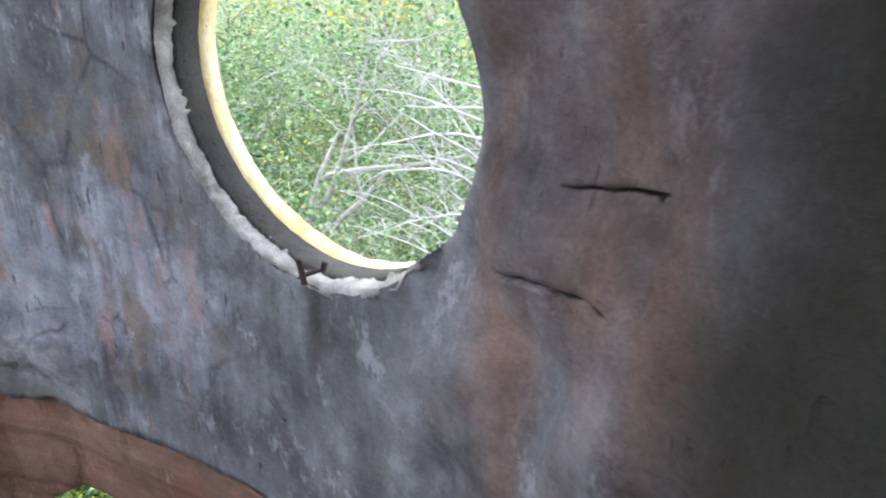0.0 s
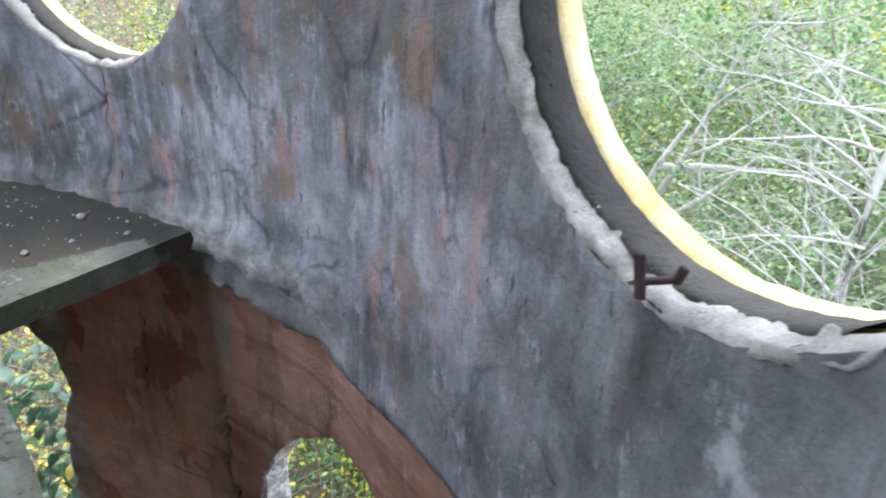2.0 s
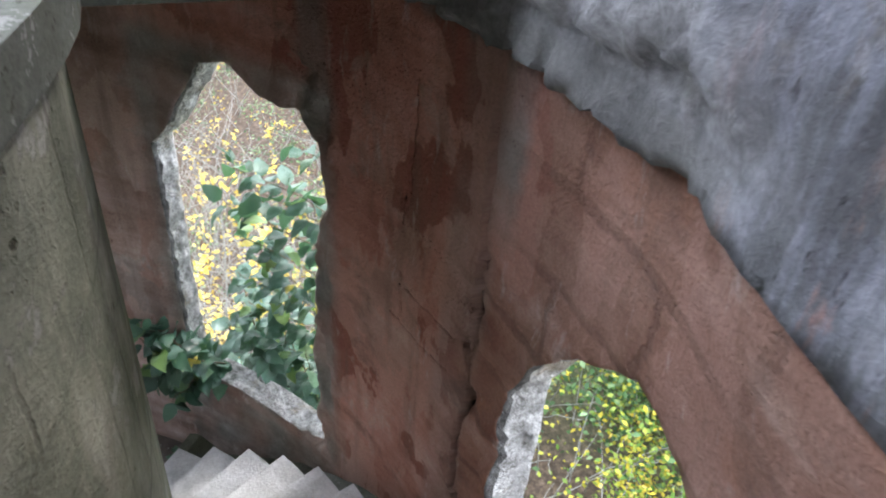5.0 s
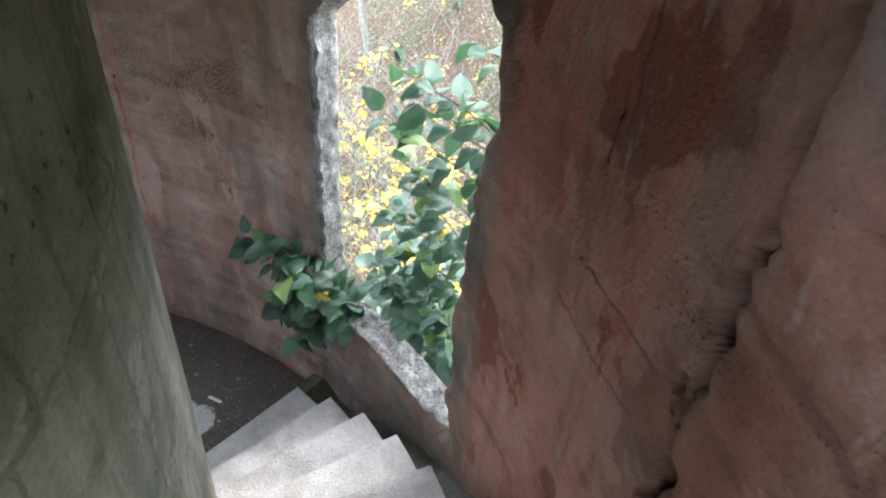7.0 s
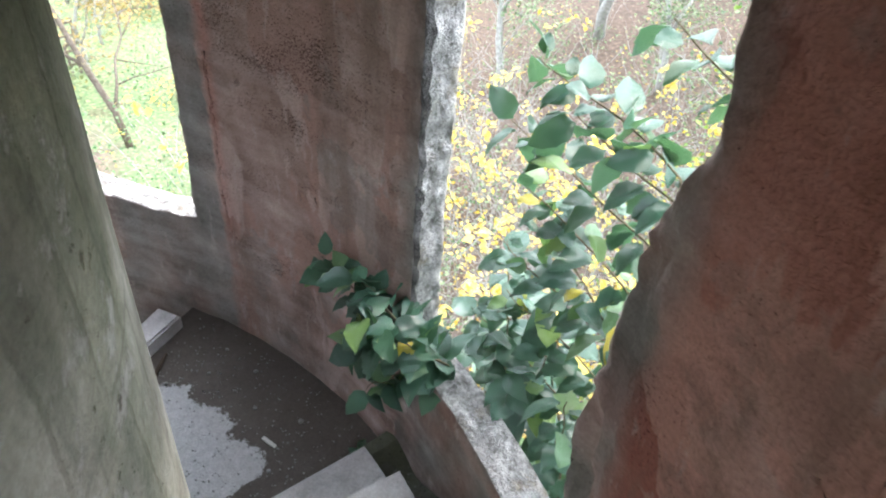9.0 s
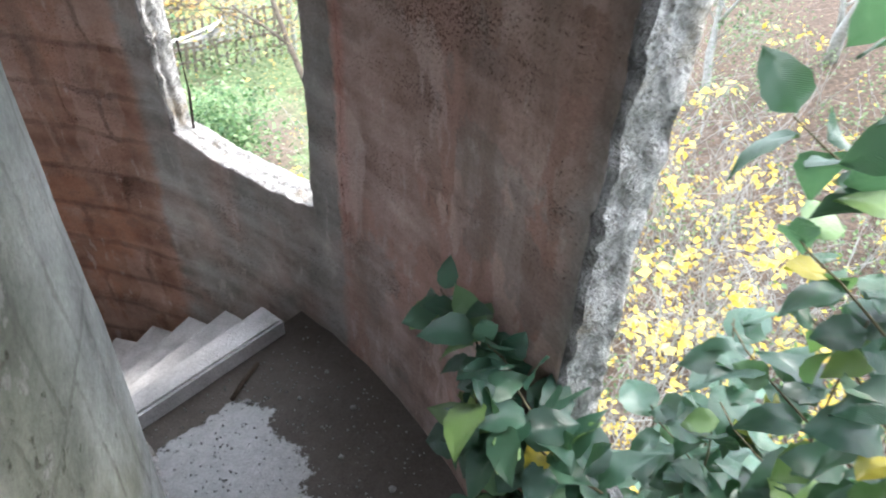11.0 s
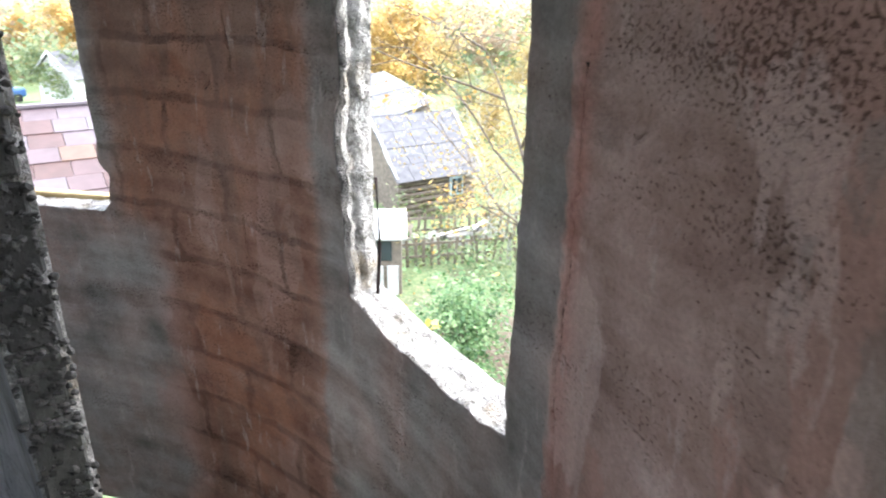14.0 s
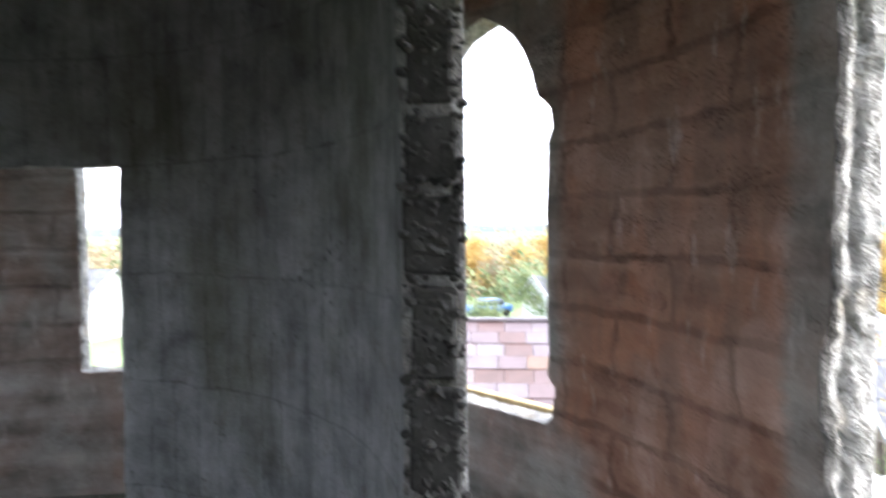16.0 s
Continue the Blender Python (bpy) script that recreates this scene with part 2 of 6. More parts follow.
def concrete(name, dark, light, rough=0.92, scale=1.0, pits=0.5, moss=None, kind="World"):
    m = Nodes(name, rough, spec=0.2)
    p = m.coords(kind)
    mid = m.noise(p, 5 * scale, 7, 0.65, 0.4)
    fine = m.noise(p, 90 * scale, 5, 0.65)
    col = m.ramp(mid, (0.3, dark), (0.7, light))
    col = m.mix(m.ramp(m.noise(p, 1.7 * scale, 5, 0.6), (0.5, 0.0), (0.7, 0.5)), col, tuple(0.55 * c for c in dark))
    if moss:
        col = m.mix(m.ramp(m.noise(p, 2.2, 6, 0.65, 0.5), (0.5, 0.0), (0.66, 0.8)), col, moss)
    hole = m.ramp(m.voronoi(p, 48 * scale), (0.0, 0.0), (0.2, 1.0))
    col = m.mix(pits, col, m.mix(hole, (0.35, 0.33, 0.3), (1, 1, 1)), "MULTIPLY")
    col = m.mix(0.35, col, m.ramp(fine, (0.3, 0.55), (0.7, 1.3)), "MULTIPLY")
    return m.done(col, m.mix(1.0, m.mix(0.5, mid, fine), hole, "MULTIPLY"), 0.8, 0.012)


def simple(name, a, b, scale=8.0, rough=0.8, bump=0.3, kind="Object", metal=0.0):
    m = Nodes(name, rough, metal)
    p = m.coords(kind)
    n = m.noise(p, scale, 5, 0.6)
    f = m.noise(p, scale * 9, 4, 0.6)
    return m.done(m.mix(m.ramp(m.mix(0.3, n, f), (0.35, 0), (0.65, 1)), a, b), f, bump, 0.01)


def leafy(name, *colors, trans=0.35, gloss=0.45):
    m = Nodes(name, gloss, spec=0.4)
    stops = [(i / max(1, len(colors) - 1), c) for i, c in enumerate(colors)]
    col = m.ramp(m.island(), *stops)
    col = m.mix(0.35, col, m.ramp(m.noise(m.coords("World"), 14, 3), (0.3, 0.6), (0.7, 1.3)), "MULTIPLY")
    m.put(m.bsdf.inputs["Base Color"], col)
    t = m.tree.nodes.new("ShaderNodeBsdfTranslucent")
    m.put(t.inputs["Color"], col)
    mix = m.tree.nodes.new("ShaderNodeMixShader")
    mix.inputs[0].default_value = trans
    m.tree.links.new(m.bsdf.outputs[0], mix.inputs[1])
    m.tree.links.new(t.outputs[0], mix.inputs[2])
    m.tree.links.new(mix.outputs[0], m.tree.nodes["Material Output"].inputs["Surface"])
    return m.mat


def board_wall():
    """Board-marked concrete of the inner wall: upright seams, worn skin, algae."""
    m = Nodes("inner_render", 0.92, spec=0.15)
    uv = m.coords("UV")
    mid, fine = m.noise(uv, 4, 8, 0.66, 0.1), m.noise(uv, 80, 5, 0.68)
    tall = m.noise(m.coords("UV", (4.5, 0.45, 1), (6, 1, 0)), 2.0, 6, 0.62)
    tone = m.mix(0.28, mid, tall)
    col = m.ramp(tone, (0.36, (0.25, 0.252, 0.255)), (0.5, (0.45, 0.455, 0.46)), (0.64, (0.62, 0.625, 0.635)))
    moss = m.ramp(m.noise(m.coords("UV", (1, 0.5, 1), (2, 5, 0)), 1.6, 8, 0.64), (0.5, 0.0), (0.62, 0.6))
    col = m.mix(moss, col, (0.17, 0.172, 0.105))
    col = m.mix(m.math("MULTIPLY", m.attr("olive"), 0.8), col, m.mix(m.ramp(m.noise(m.coords("UV", (1, 0.4, 1), (7, 7, 0)), 1.8, 6, 0.6), (0.47, 0.0), (0.57, 1.0)), m.ramp(tone, (0.36, (0.07, 0.074, 0.042)), (0.5, (0.14, 0.144, 0.088)), (0.62, (0.22, 0.215, 0.14))), m.ramp(tone, (0.36, (0.15, 0.138, 0.105)), (0.5, (0.27, 0.25, 0.195)), (0.62, (0.39, 0.36, 0.29)))))
    worn = m.ramp(m.noise(uv, 7, 9, 0.72), (0.56, 0.0), (0.6, 0.6))
    col = m.mix(worn, col, m.mix(mid, (0.2, 0.19, 0.17), (0.5, 0.48, 0.45)))
    wob = m.mix(0.07, uv, m.noise(uv, 4.2, 7, 0.7), "ADD")
    shade, board = m.brick(wob, 0.13, 0.47, 0.008)
    col = m.mix(0.16, col, shade, "OVERLAY")
    lines = m.math("MULTIPLY", board, m.ramp(m.noise(uv, 4.5, 5, 0.65), (0.48, 0.0), (0.6, 0.6)))
    col = m.mix(m.math("MULTIPLY", lines, 0.4), col, (0.1, 0.085, 0.06))
    pit = m.ramp(m.mix(0.4, m.noise(uv, 40, 3, 0.6), m.noise(uv, 3.1, 4, 0.6)), (0.59, 1.0), (0.66, 0.0))
    col = m.mix(1.0, col, m.mix(pit, (0.4, 0.37, 0.34), (1, 1, 1)), "MULTIPLY")
    col = m.mix(0.4, col, m.ramp(fine, (0.3, 0.5), (0.7, 1.35)), "MULTIPLY")
    h = m.mix(m.math("MULTIPLY", lines, 0.6), m.mix(0.4, mid, fine), (0, 0, 0))
    h = m.mix(m.math("MULTIPLY", worn, 0.5), h, (0.2, 0.2, 0.2))
    return m.done(col, m.mix(1.0, h, pit, "MULTIPLY"), 0.85, 0.014)


def floor_concrete():
    """Slab surface: pale worn cement, damp dark film and moss where the attributes say."""
    m = Nodes("floor_concrete", 0.9, spec=0.3)
    p = m.coords("World")
    mid, fine = m.noise(p, 6, 7, 0.66, 0.5), m.noise(p, 95, 5, 0.68)
    col = m.ramp(mid, (0.32, (0.085, 0.09, 0.075)), (0.68, (0.18, 0.186, 0.162)))
    col = m.mix(m.ramp(m.noise(p, 2.3, 6, 0.65, 0.5), (0.48, 0.0), (0.64, 0.6)), col, (0.065, 0.07, 0.045))
    green = m.ramp(m.noise(p, 3.4, 8, 0.7), (0.5, 0.0), (0.58, 0.6))
    col = m.mix(green, col, m.mix(mid, (0.06, 0.07, 0.035), (0.15, 0.16, 0.1)))
    crumb = m.ramp(m.mix(0.35, m.noise(p, 55, 3, 0.6), m.noise(p, 4, 5, 0.6)), (0.575, 0.0), (0.6, 1.0))
    col = m.mix(m.math("MULTIPLY", crumb, 0.75), col, m.mix(m.ramp(m.noise(p, 8, 2), (0.53, 0.0), (0.57, 1.0)), (0.035, 0.038, 0.02), (0.3, 0.3, 0.28)))
    wet = m.ramp(m.mix(0.5, m.attr("wet"), m.noise(p, 7, 8, 0.72)), (0.48, 0.0), (0.52, 1.0))
    film = m.mix(m.mix(0.5, mid, m.noise(p, 31, 5, 0.66)), (0.035, 0.03, 0.026), (0.19, 0.162, 0.138))
    col = m.mix(m.math("MULTIPLY", wet, 0.92), col, m.mix(mid, (0.018, 0.016, 0.013), (0.062, 0.054, 0.044)))
    mud = m.ramp(m.mix(0.5, m.attr("mud"), m.noise(p, 7, 8, 0.72)), (0.48, 0.0), (0.52, 1.0))
    col = m.mix(m.math("MULTIPLY", mud, 0.92), col, film)
    pale = m.ramp(m.mix(0.66, m.attr("pale"), m.noise(p, 6, 9, 0.74)), (0.5, 0.0), (0.525, 1.0))
    col = m.mix(m.math("MULTIPLY", pale, 0.9), col, m.mix(m.noise(p, 26, 4, 0.6), (0.34, 0.34, 0.33), (0.66, 0.66, 0.65)))
    col = m.mix(0.35, col, m.ramp(fine, (0.3, 0.5), (0.7, 1.35)), "MULTIPLY")
    rough = m.mix(wet, (0.9, 0.9, 0.9), (0.62, 0.62, 0.62))
    return m.done(col, m.mix(0.5, mid, fine), 0.7, 0.01, rough)


RED, GREY, INNER, SLAB = red_plaster(), grey_plaster(), board_wall(), floor_concrete()


def broken():
    """Torn concrete edge: stones, holes and pale mortar."""
    m = Nodes("broken_concrete", 0.95, spec=0.15)
    p = m.coords("World")
    stone = m.voronoi(p, 34, "F1", "Color")
    gap = m.ramp(m.mix(0.3, m.noise(p, 60, 3, 0.65), m.noise(p, 17, 3, 0.6)), (0.4, 0.0), (0.5, 1.0))
    hole = m.ramp(m.mix(0.25, m.voronoi(p, 46), m.noise(p, 70, 3)), (0.2, 0.0), (0.32, 1.0))
    gap = m.mix(0.8, gap, hole, "MULTIPLY")
    rough, fine = m.noise(p, 22, 5, 0.66), m.noise(p, 150, 3, 0.6)
    col = m.ramp(rough, (0.3, (0.27, 0.26, 0.24)), (0.45, (0.49, 0.475, 0.45)), (0.64, (0.72, 0.7, 0.67)))
    col = m.mix(0.25, col, m.ramp(stone, (0.2, 0.5), (0.8, 1.3)), "MULTIPLY")
    col = m.mix(0.55, col, m.mix(gap, (0.35, 0.33, 0.3), (1, 1, 1)), "MULTIPLY")
    col = m.mix(m.ramp(m.noise(p, 7, 4), (0.55, 0.0), (0.68, 0.5)), col, (0.4, 0.31, 0.19))
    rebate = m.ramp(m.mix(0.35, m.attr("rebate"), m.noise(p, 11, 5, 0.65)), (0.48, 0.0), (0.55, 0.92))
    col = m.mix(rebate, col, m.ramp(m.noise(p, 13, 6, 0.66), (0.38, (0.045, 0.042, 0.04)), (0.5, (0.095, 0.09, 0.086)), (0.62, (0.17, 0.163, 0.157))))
    col = m.mix(0.3, col, m.ramp(fine, (0.3, 0.5), (0.7, 1.35)), "MULTIPLY")
    return m.done(col, m.mix(0.35, m.mix(0.4, rough, fine), gap, "MULTIPLY"), 1.0, 0.035)


JAMB = broken()
STEP = concrete("stair_concrete", (0.38, 0.37, 0.36), (0.7, 0.69, 0.68), pits=0.25)
OUTSIDE = concrete("outer_render", (0.3, 0.29, 0.27), (0.5, 0.48, 0.45))

# ---- geometry helpers ----


def finish(ob, mats, smooth=False):
    for mt in mats:
        ob.data.materials.append(mt)
    if smooth:
        ob.data.shade_smooth()
    return ob


def part(name, bm, material, parent=None, label="", smooth=False):
    """One mesh object made from a bmesh, under a thing or a part."""
    me = bpy.data.meshes.new(name)
    bm.to_mesh(me)
    bm.free()
    ob = finish(new(name, me), [material], smooth)
    if parent:
        ob.parent = parent
    if label:
        ob["label"] = label
    return ob


def raw(name, verts, faces, mats, index=None, uvs=None, attrs=None, smooth=False):
    me = bpy.data.meshes.new(name)
    me.from_pydata([tuple(v) for v in verts], [], [tuple(int(i) for i in f) for f in faces])
    if index is not None:
        me.polygons.foreach_set("material_index", np.asarray(index, dtype=np.int32))
    if uvs is not None:
        layer = me.uv_layers.new(name="UVMap")
        loops = np.empty(len(me.loops), dtype=np.int32)
        me.loops.foreach_get("vertex_index", loops)
        layer.data.foreach_set("uv", np.asarray(uvs, dtype=np.float32)[loops].ravel())
    for key, vals in (attrs or {}).items():
        me.attributes.new(key, "FLOAT", "POINT").data.foreach_set("value", np.asarray(vals, dtype=np.float32))
    me.update()
    return finish(new(name, me), mats, smooth)


def inside(poly, pts):
    """Which of the points lie in the polygon."""
    x, y = pts[:, 0], pts[:, 1]
    res = np.zeros(len(pts), dtype=bool)
    n = len(poly)
    for i in range(n):
        x1, y1 = poly[i]
        x2, y2 = poly[(i + 1) % n]
        cross = (y1 > y) != (y2 > y)
        with np.errstate(divide="ignore", invalid="ignore"):
            res ^= cross & (x < (x2 - x1) * (y - y1) / (y2 - y1 + 1e-12) + x1)
    return res


def dense(poly, step, rough, seed):
    """The polygon with points every step along its sides, unevenly."""
    out = []
    for i, (x1, y1) in enumerate(poly):
        x2, y2 = poly[(i + 1) % len(poly)]
        n = max(1, int(math.hypot(x2 - x1, y2 - y1) / step))
        for k in range(n):
            f = k / n
            px, py = x1 + (x2 - x1) * f, y1 + (y2 - y1) * f
            v = noise.noise_vector((px * 9, py * 9, seed)) * rough + noise.noise_vector((px * 34, py * 34, seed + 7)) * rough * 0.6
            out.append((px + v.x, py + v.y))
    return out


def sheet(outer, holes, step, extra=(), fine=None):
    """Triangles that fill the outline but for the holes: points, triangles."""
    from mathutils.geometry import delaunay_2d_cdt
    pts, edges = [], []
    for loop in [outer, *holes]:
        base = len(pts)
        pts += loop
        edges += [(base + i, base + (i + 1) % len(loop)) for i in range(len(loop))]
    o = np.array(outer)
    lo, hi = o.min(0), o.max(0)
    gx, gy = np.meshgrid(np.arange(lo[0] + step / 2, hi[0], step), np.arange(lo[1] + step / 2, hi[1], step))
    gx[::2] += step / 2
    g = np.stack([gx.ravel(), gy.ravel()], 1) + np.random.uniform(-0.2, 0.2, (gx.size, 2)) * step
    if fine:
        x0, x1, y0, y1, close = fine
        fx, fy = np.meshgrid(np.arange(x0, x1, close), np.arange(y0, y1, close))
        fx[::2] += close / 2
        far = ~((g[:, 0] > x0) & (g[:, 0] < x1) & (g[:, 1] > y0) & (g[:, 1] < y1))
        g = np.concatenate([g[far], np.stack([fx.ravel(), fy.ravel()], 1) + np.random.uniform(-0.2, 0.2, (fx.size, 2)) * close])
        step = close
    keep = inside(outer, g)
    for h in holes:
        keep &= ~inside(h, g)
    g = g[keep]
    if len(extra):
        ex = np.array(extra)
        g = g[[np.min(np.abs(ex - q).max(1)) > step * 0.3 for q in g]]
        pts += [tuple(p) for p in ex]
    pts += [tuple(p) for p in g]
    vs, _, fs, *_ = delaunay_2d_cdt([Vector(p) for p in pts], edges, [], 0, 1e-5)
    v = np.array([(p.x, p.y) for p in vs])
    f = np.array([t for t in fs if len(t) == 3])
    c = v[f].mean(1)
    keep = inside(outer, c)
    for h in holes:
        keep &= ~inside(h, c)
    return v, f[keep]


def rim(tris):
    """The directed edges that bound the triangles."""
    seen = {}
    for t in tris:
        for i in range(3):
            seen[(t[i], t[(i + 1) % 3])] = 1
    return [e for e in seen if (e[1], e[0]) not in seen]


def along(line, k, gap):
    """Points every gap along a line of degrees and metres, with the way across it."""
    out = []
    for (a0, z0), (a1, z1) in zip(line, line[1:]):
        p, q = Vector((a0 * k, z0)), Vector((a1 * k, z1))
        n = max(2, int((q - p).length / gap))
        side = Vector((-(q - p).y, (q - p).x)).normalized()
        for i in range(n):
            c = p.lerp(q, i / n)
            j = noise.noise((c.x * 25, c.y * 25, 4)) * 0.012 + noise.noise((c.x * 90, c.y * 90, 4)) * 0.004
            out.append((c + side * j, side))
    return out


def shell(name, mean, rin, rout, a0, a1, z0, z1, holes, mats, step, relief, attrs, rows=5, rough=0.012, seed=1, cracks=(), groove=0.0, fine=None, ragged=0.0):
    """A curved wall round the axis with openings through it. holes: outlines in degrees and metres; rin, rout: radius
    by degrees; relief(u, z): metres by which the inner face lies back; mats: inner face, reveals, outer face."""
    k = math.radians(1) * mean
    outer = dense([(a0 * k, z0), (a1 * k, z0), (a1 * k, z1), (a0 * k, z1)], 0.03 if ragged else 0.08, ragged, seed)
    cut = [dense([(a * k, z) for a, z in h], 0.028, 0.009, seed + i) for i, h in enumerate(holes)]
    extra, marks = [], []
    for line, half, deep in cracks:
        for c, side in along(line, k, 0.014):
            w = half * (0.45 + 0.9 * abs(noise.noise((c.x * 14, c.y * 14, 9))))
            extra += [tuple(c), tuple(c + side * w), tuple(c - side * w), tuple(c + side * (w + 0.011)), tuple(c - side * (w + 0.011))]
            marks.append((c.x, c.y, deep * (0.5 + abs(noise.noise((c.x * 9, c.y * 9, 2))))))
    v, f = sheet(outer, cut, step, extra, fine)
    n = len(v)
    dent = np.zeros(n)
    for x, y, deep in marks:
        dent = np.maximum(dent, np.where(np.hypot(v[:, 0] - x, v[:, 1] - y) < 0.0015, deep, 0))
    deg = v[:, 0] / k
    ang = np.radians(deg)
    r1 = np.array([rin(d) for d in deg]) + np.array([relief(u, z) for u, z in v]) + dent
    r2 = np.array([rout(d) for d in deg])
    pin = np.stack([r1 * np.cos(ang), r1 * np.sin(ang), v[:, 1]], 1)
    pout = np.stack([r2 * np.cos(ang), r2 * np.sin(ang), v[:, 1]], 1)
    verts, faces, index = [*pin, *pout], [], []
    uvs = [*v, *v]
    for t in f:
        faces.append((t[0], t[2], t[1]))
        index.append(0)
        faces.append((t[0] + n, t[1] + n, t[2] + n))
        index.append(2)
    column, rebate = {}, [0.0] * (2 * n)
    e = rim(f)
    into = np.zeros((n, 2))
    for a, b in e:
        d = v[b] - v[a]
        into[a] += (-d[1], d[0])
        into[b] += (-d[1], d[0])
    into /= np.linalg.norm(into, axis=1)[:, None] + 1e-9
    for a, b in e:
        for i in (a, b):
            if i not in column:
                ids = [i]
                rebate[i] = float(groove > 0 and abs(into[i][0]) > 0.75)
                for q in range(1, rows):
                    w = q / rows
                    p = pin[i] * (1 - w) + pout[i] * w
                    nz = noise.noise_vector(Vector(p) * 23) * rough + noise.noise_vector(Vector(p) * 70) * rough * 0.8
                    cut_in = groove * (deg[i] > 140) * math.exp(-((w - 0.47) / 0.07) ** 2) * abs(into[i][0]) + rough * 0.8 * noise.noise(Vector(p) * 14)
                    t_ = np.array((-math.sin(ang[i]), math.cos(ang[i]), 0)) * into[i][0] + np.array((0, 0, 1)) * into[i][1]
                    ids.append(len(verts))
                    verts.append(p + np.array(nz) + t_ * cut_in)
                    uvs.append(v[i])
                    rebate.append(float(groove > 0 and w < 0.2 and abs(into[i][0]) > 0.75))
                column[i] = ids + [i + n]
        for q in range(rows):
            faces.append((column[a][q], column[b][q], column[b][q + 1], column[a][q + 1]))
            index.append(1)
    uvs = np.array(uvs)
    at = {key: [fn(u / k, z) for u, z in uvs] for key, fn in attrs.items()}
    at["rebate"] = rebate
    at["crack"] = [float(q > 0) for q in dent] + [0.0] * (len(verts) - n)
    ob = raw(name, verts, faces, mats, index, uvs, at)
    ob.data.polygons.foreach_set("use_smooth", np.array([i < 2 for i in index]))
    return tagged(ob, kind="structure")


def arch(a, half, sill, spring, top, n=9):
    """The outline of a round-headed window, in degrees and metres."""
    head = [(a + half * math.cos(math.pi * i / n), spring + (top - spring) * math.sin(math.pi * i / n)) for i in range(n + 1)]
    return [(a - half, sill), (a + half, sill), *head]


def disc(a, half, z, r, n=26):
    return [(a + half * math.cos(2 * math.pi * i / n), z + r * math.sin(2 * math.pi * i / n)) for i in range(n)]


def near(outline, a, z, k):
    """Metres from the outline's box to a place on the wall."""
    xs, zs = [p[0] for p in outline], [p[1] for p in outline]
    dx = max(min(xs) - a, 0, a - max(xs)) * k
    dz = max(min(zs) - z, 0, z - max(zs))
    return math.hypot(dx, dz)


def smooth(lo, hi, x):
    f = min(1.0, max(0.0, (x - lo) / (hi - lo)))
    return f * f * (3 - 2 * f)


def at(a, r, z):
    return Vector((r * math.cos(radians(a)), r * math.sin(radians(a)), z))


# ---- the tower ----
R, WALL, FLOOR, RISE, TURN = 2.67, 0.14, 3.15, 0.175, 6.2
SILL = 0.71
WINDOWS = [
    [(66.5, SILL), (87.0, SILL), (87.4, 2.1), (85.2, 2.29), (82.4, 2.43), (78.5, 2.55), (75.0, 2.53), (71.5, 2.42), (68.5, 2.25), (66.5, 2.0)],
    [(111.4, SILL), (130.8, SILL + 0.01), (131.3, 1.3), (130.9, 2.03), (128.6, 2.14), (126.6, 2.29), (123.7, 2.46), (120.7, 2.5), (117.0, 2.42), (112.6, 2.41), (110.7, 2.33), (109.6, 2.15), (110.6, 2.02), (112.0, 1.87), (112.4, 1.4)],
    [(160.0, 0.635), (165.0, 0.615), (171.3, 0.625), (177.2, 0.695), (177.6, 1.0), (177.5, 1.3), (177.0, 2.02), (174.5, 2.24), (171, 2.42), (168.3, 2.48), (165, 2.42), (162, 2.24), (159.8, 2.02), (159.7, 1.3)],
    [(205.4, 0.74), (224.0, 0.73), (224.2, 2.02), (221.6, 2.24), (217.6, 2.44), (213.5, 2.5), (210.4, 2.42), (207.9, 2.29), (206.4, 2.1), (204.7, 2.04), (204.6, 1.96), (205.2, 1.9), (205.2, 0.95), (204.5, 0.9), (204.6, 0.78)],
    arch(259.5, 9.3, 0.73, 2.03, 2.5),
    arch(305.0, 9.3, 0.73, 2.03, 2.5),
]
OTHERS = [arch(-9.0, 9.3, 0.73, 2.03, 2.5), arch(31.0, 9.3, 0.73, 2.03, 2.3)]
LOW = [(205.3, -2.5), (224.0, -2.5), (224.0, -0.82), (205.3, -0.82)]
k_low = math.radians(1) * R


def ledge(a):
    """1 where the upper plaster ends in a torn ledge, 0 where it runs flush into the red render."""
    return smooth(72, 79, a)


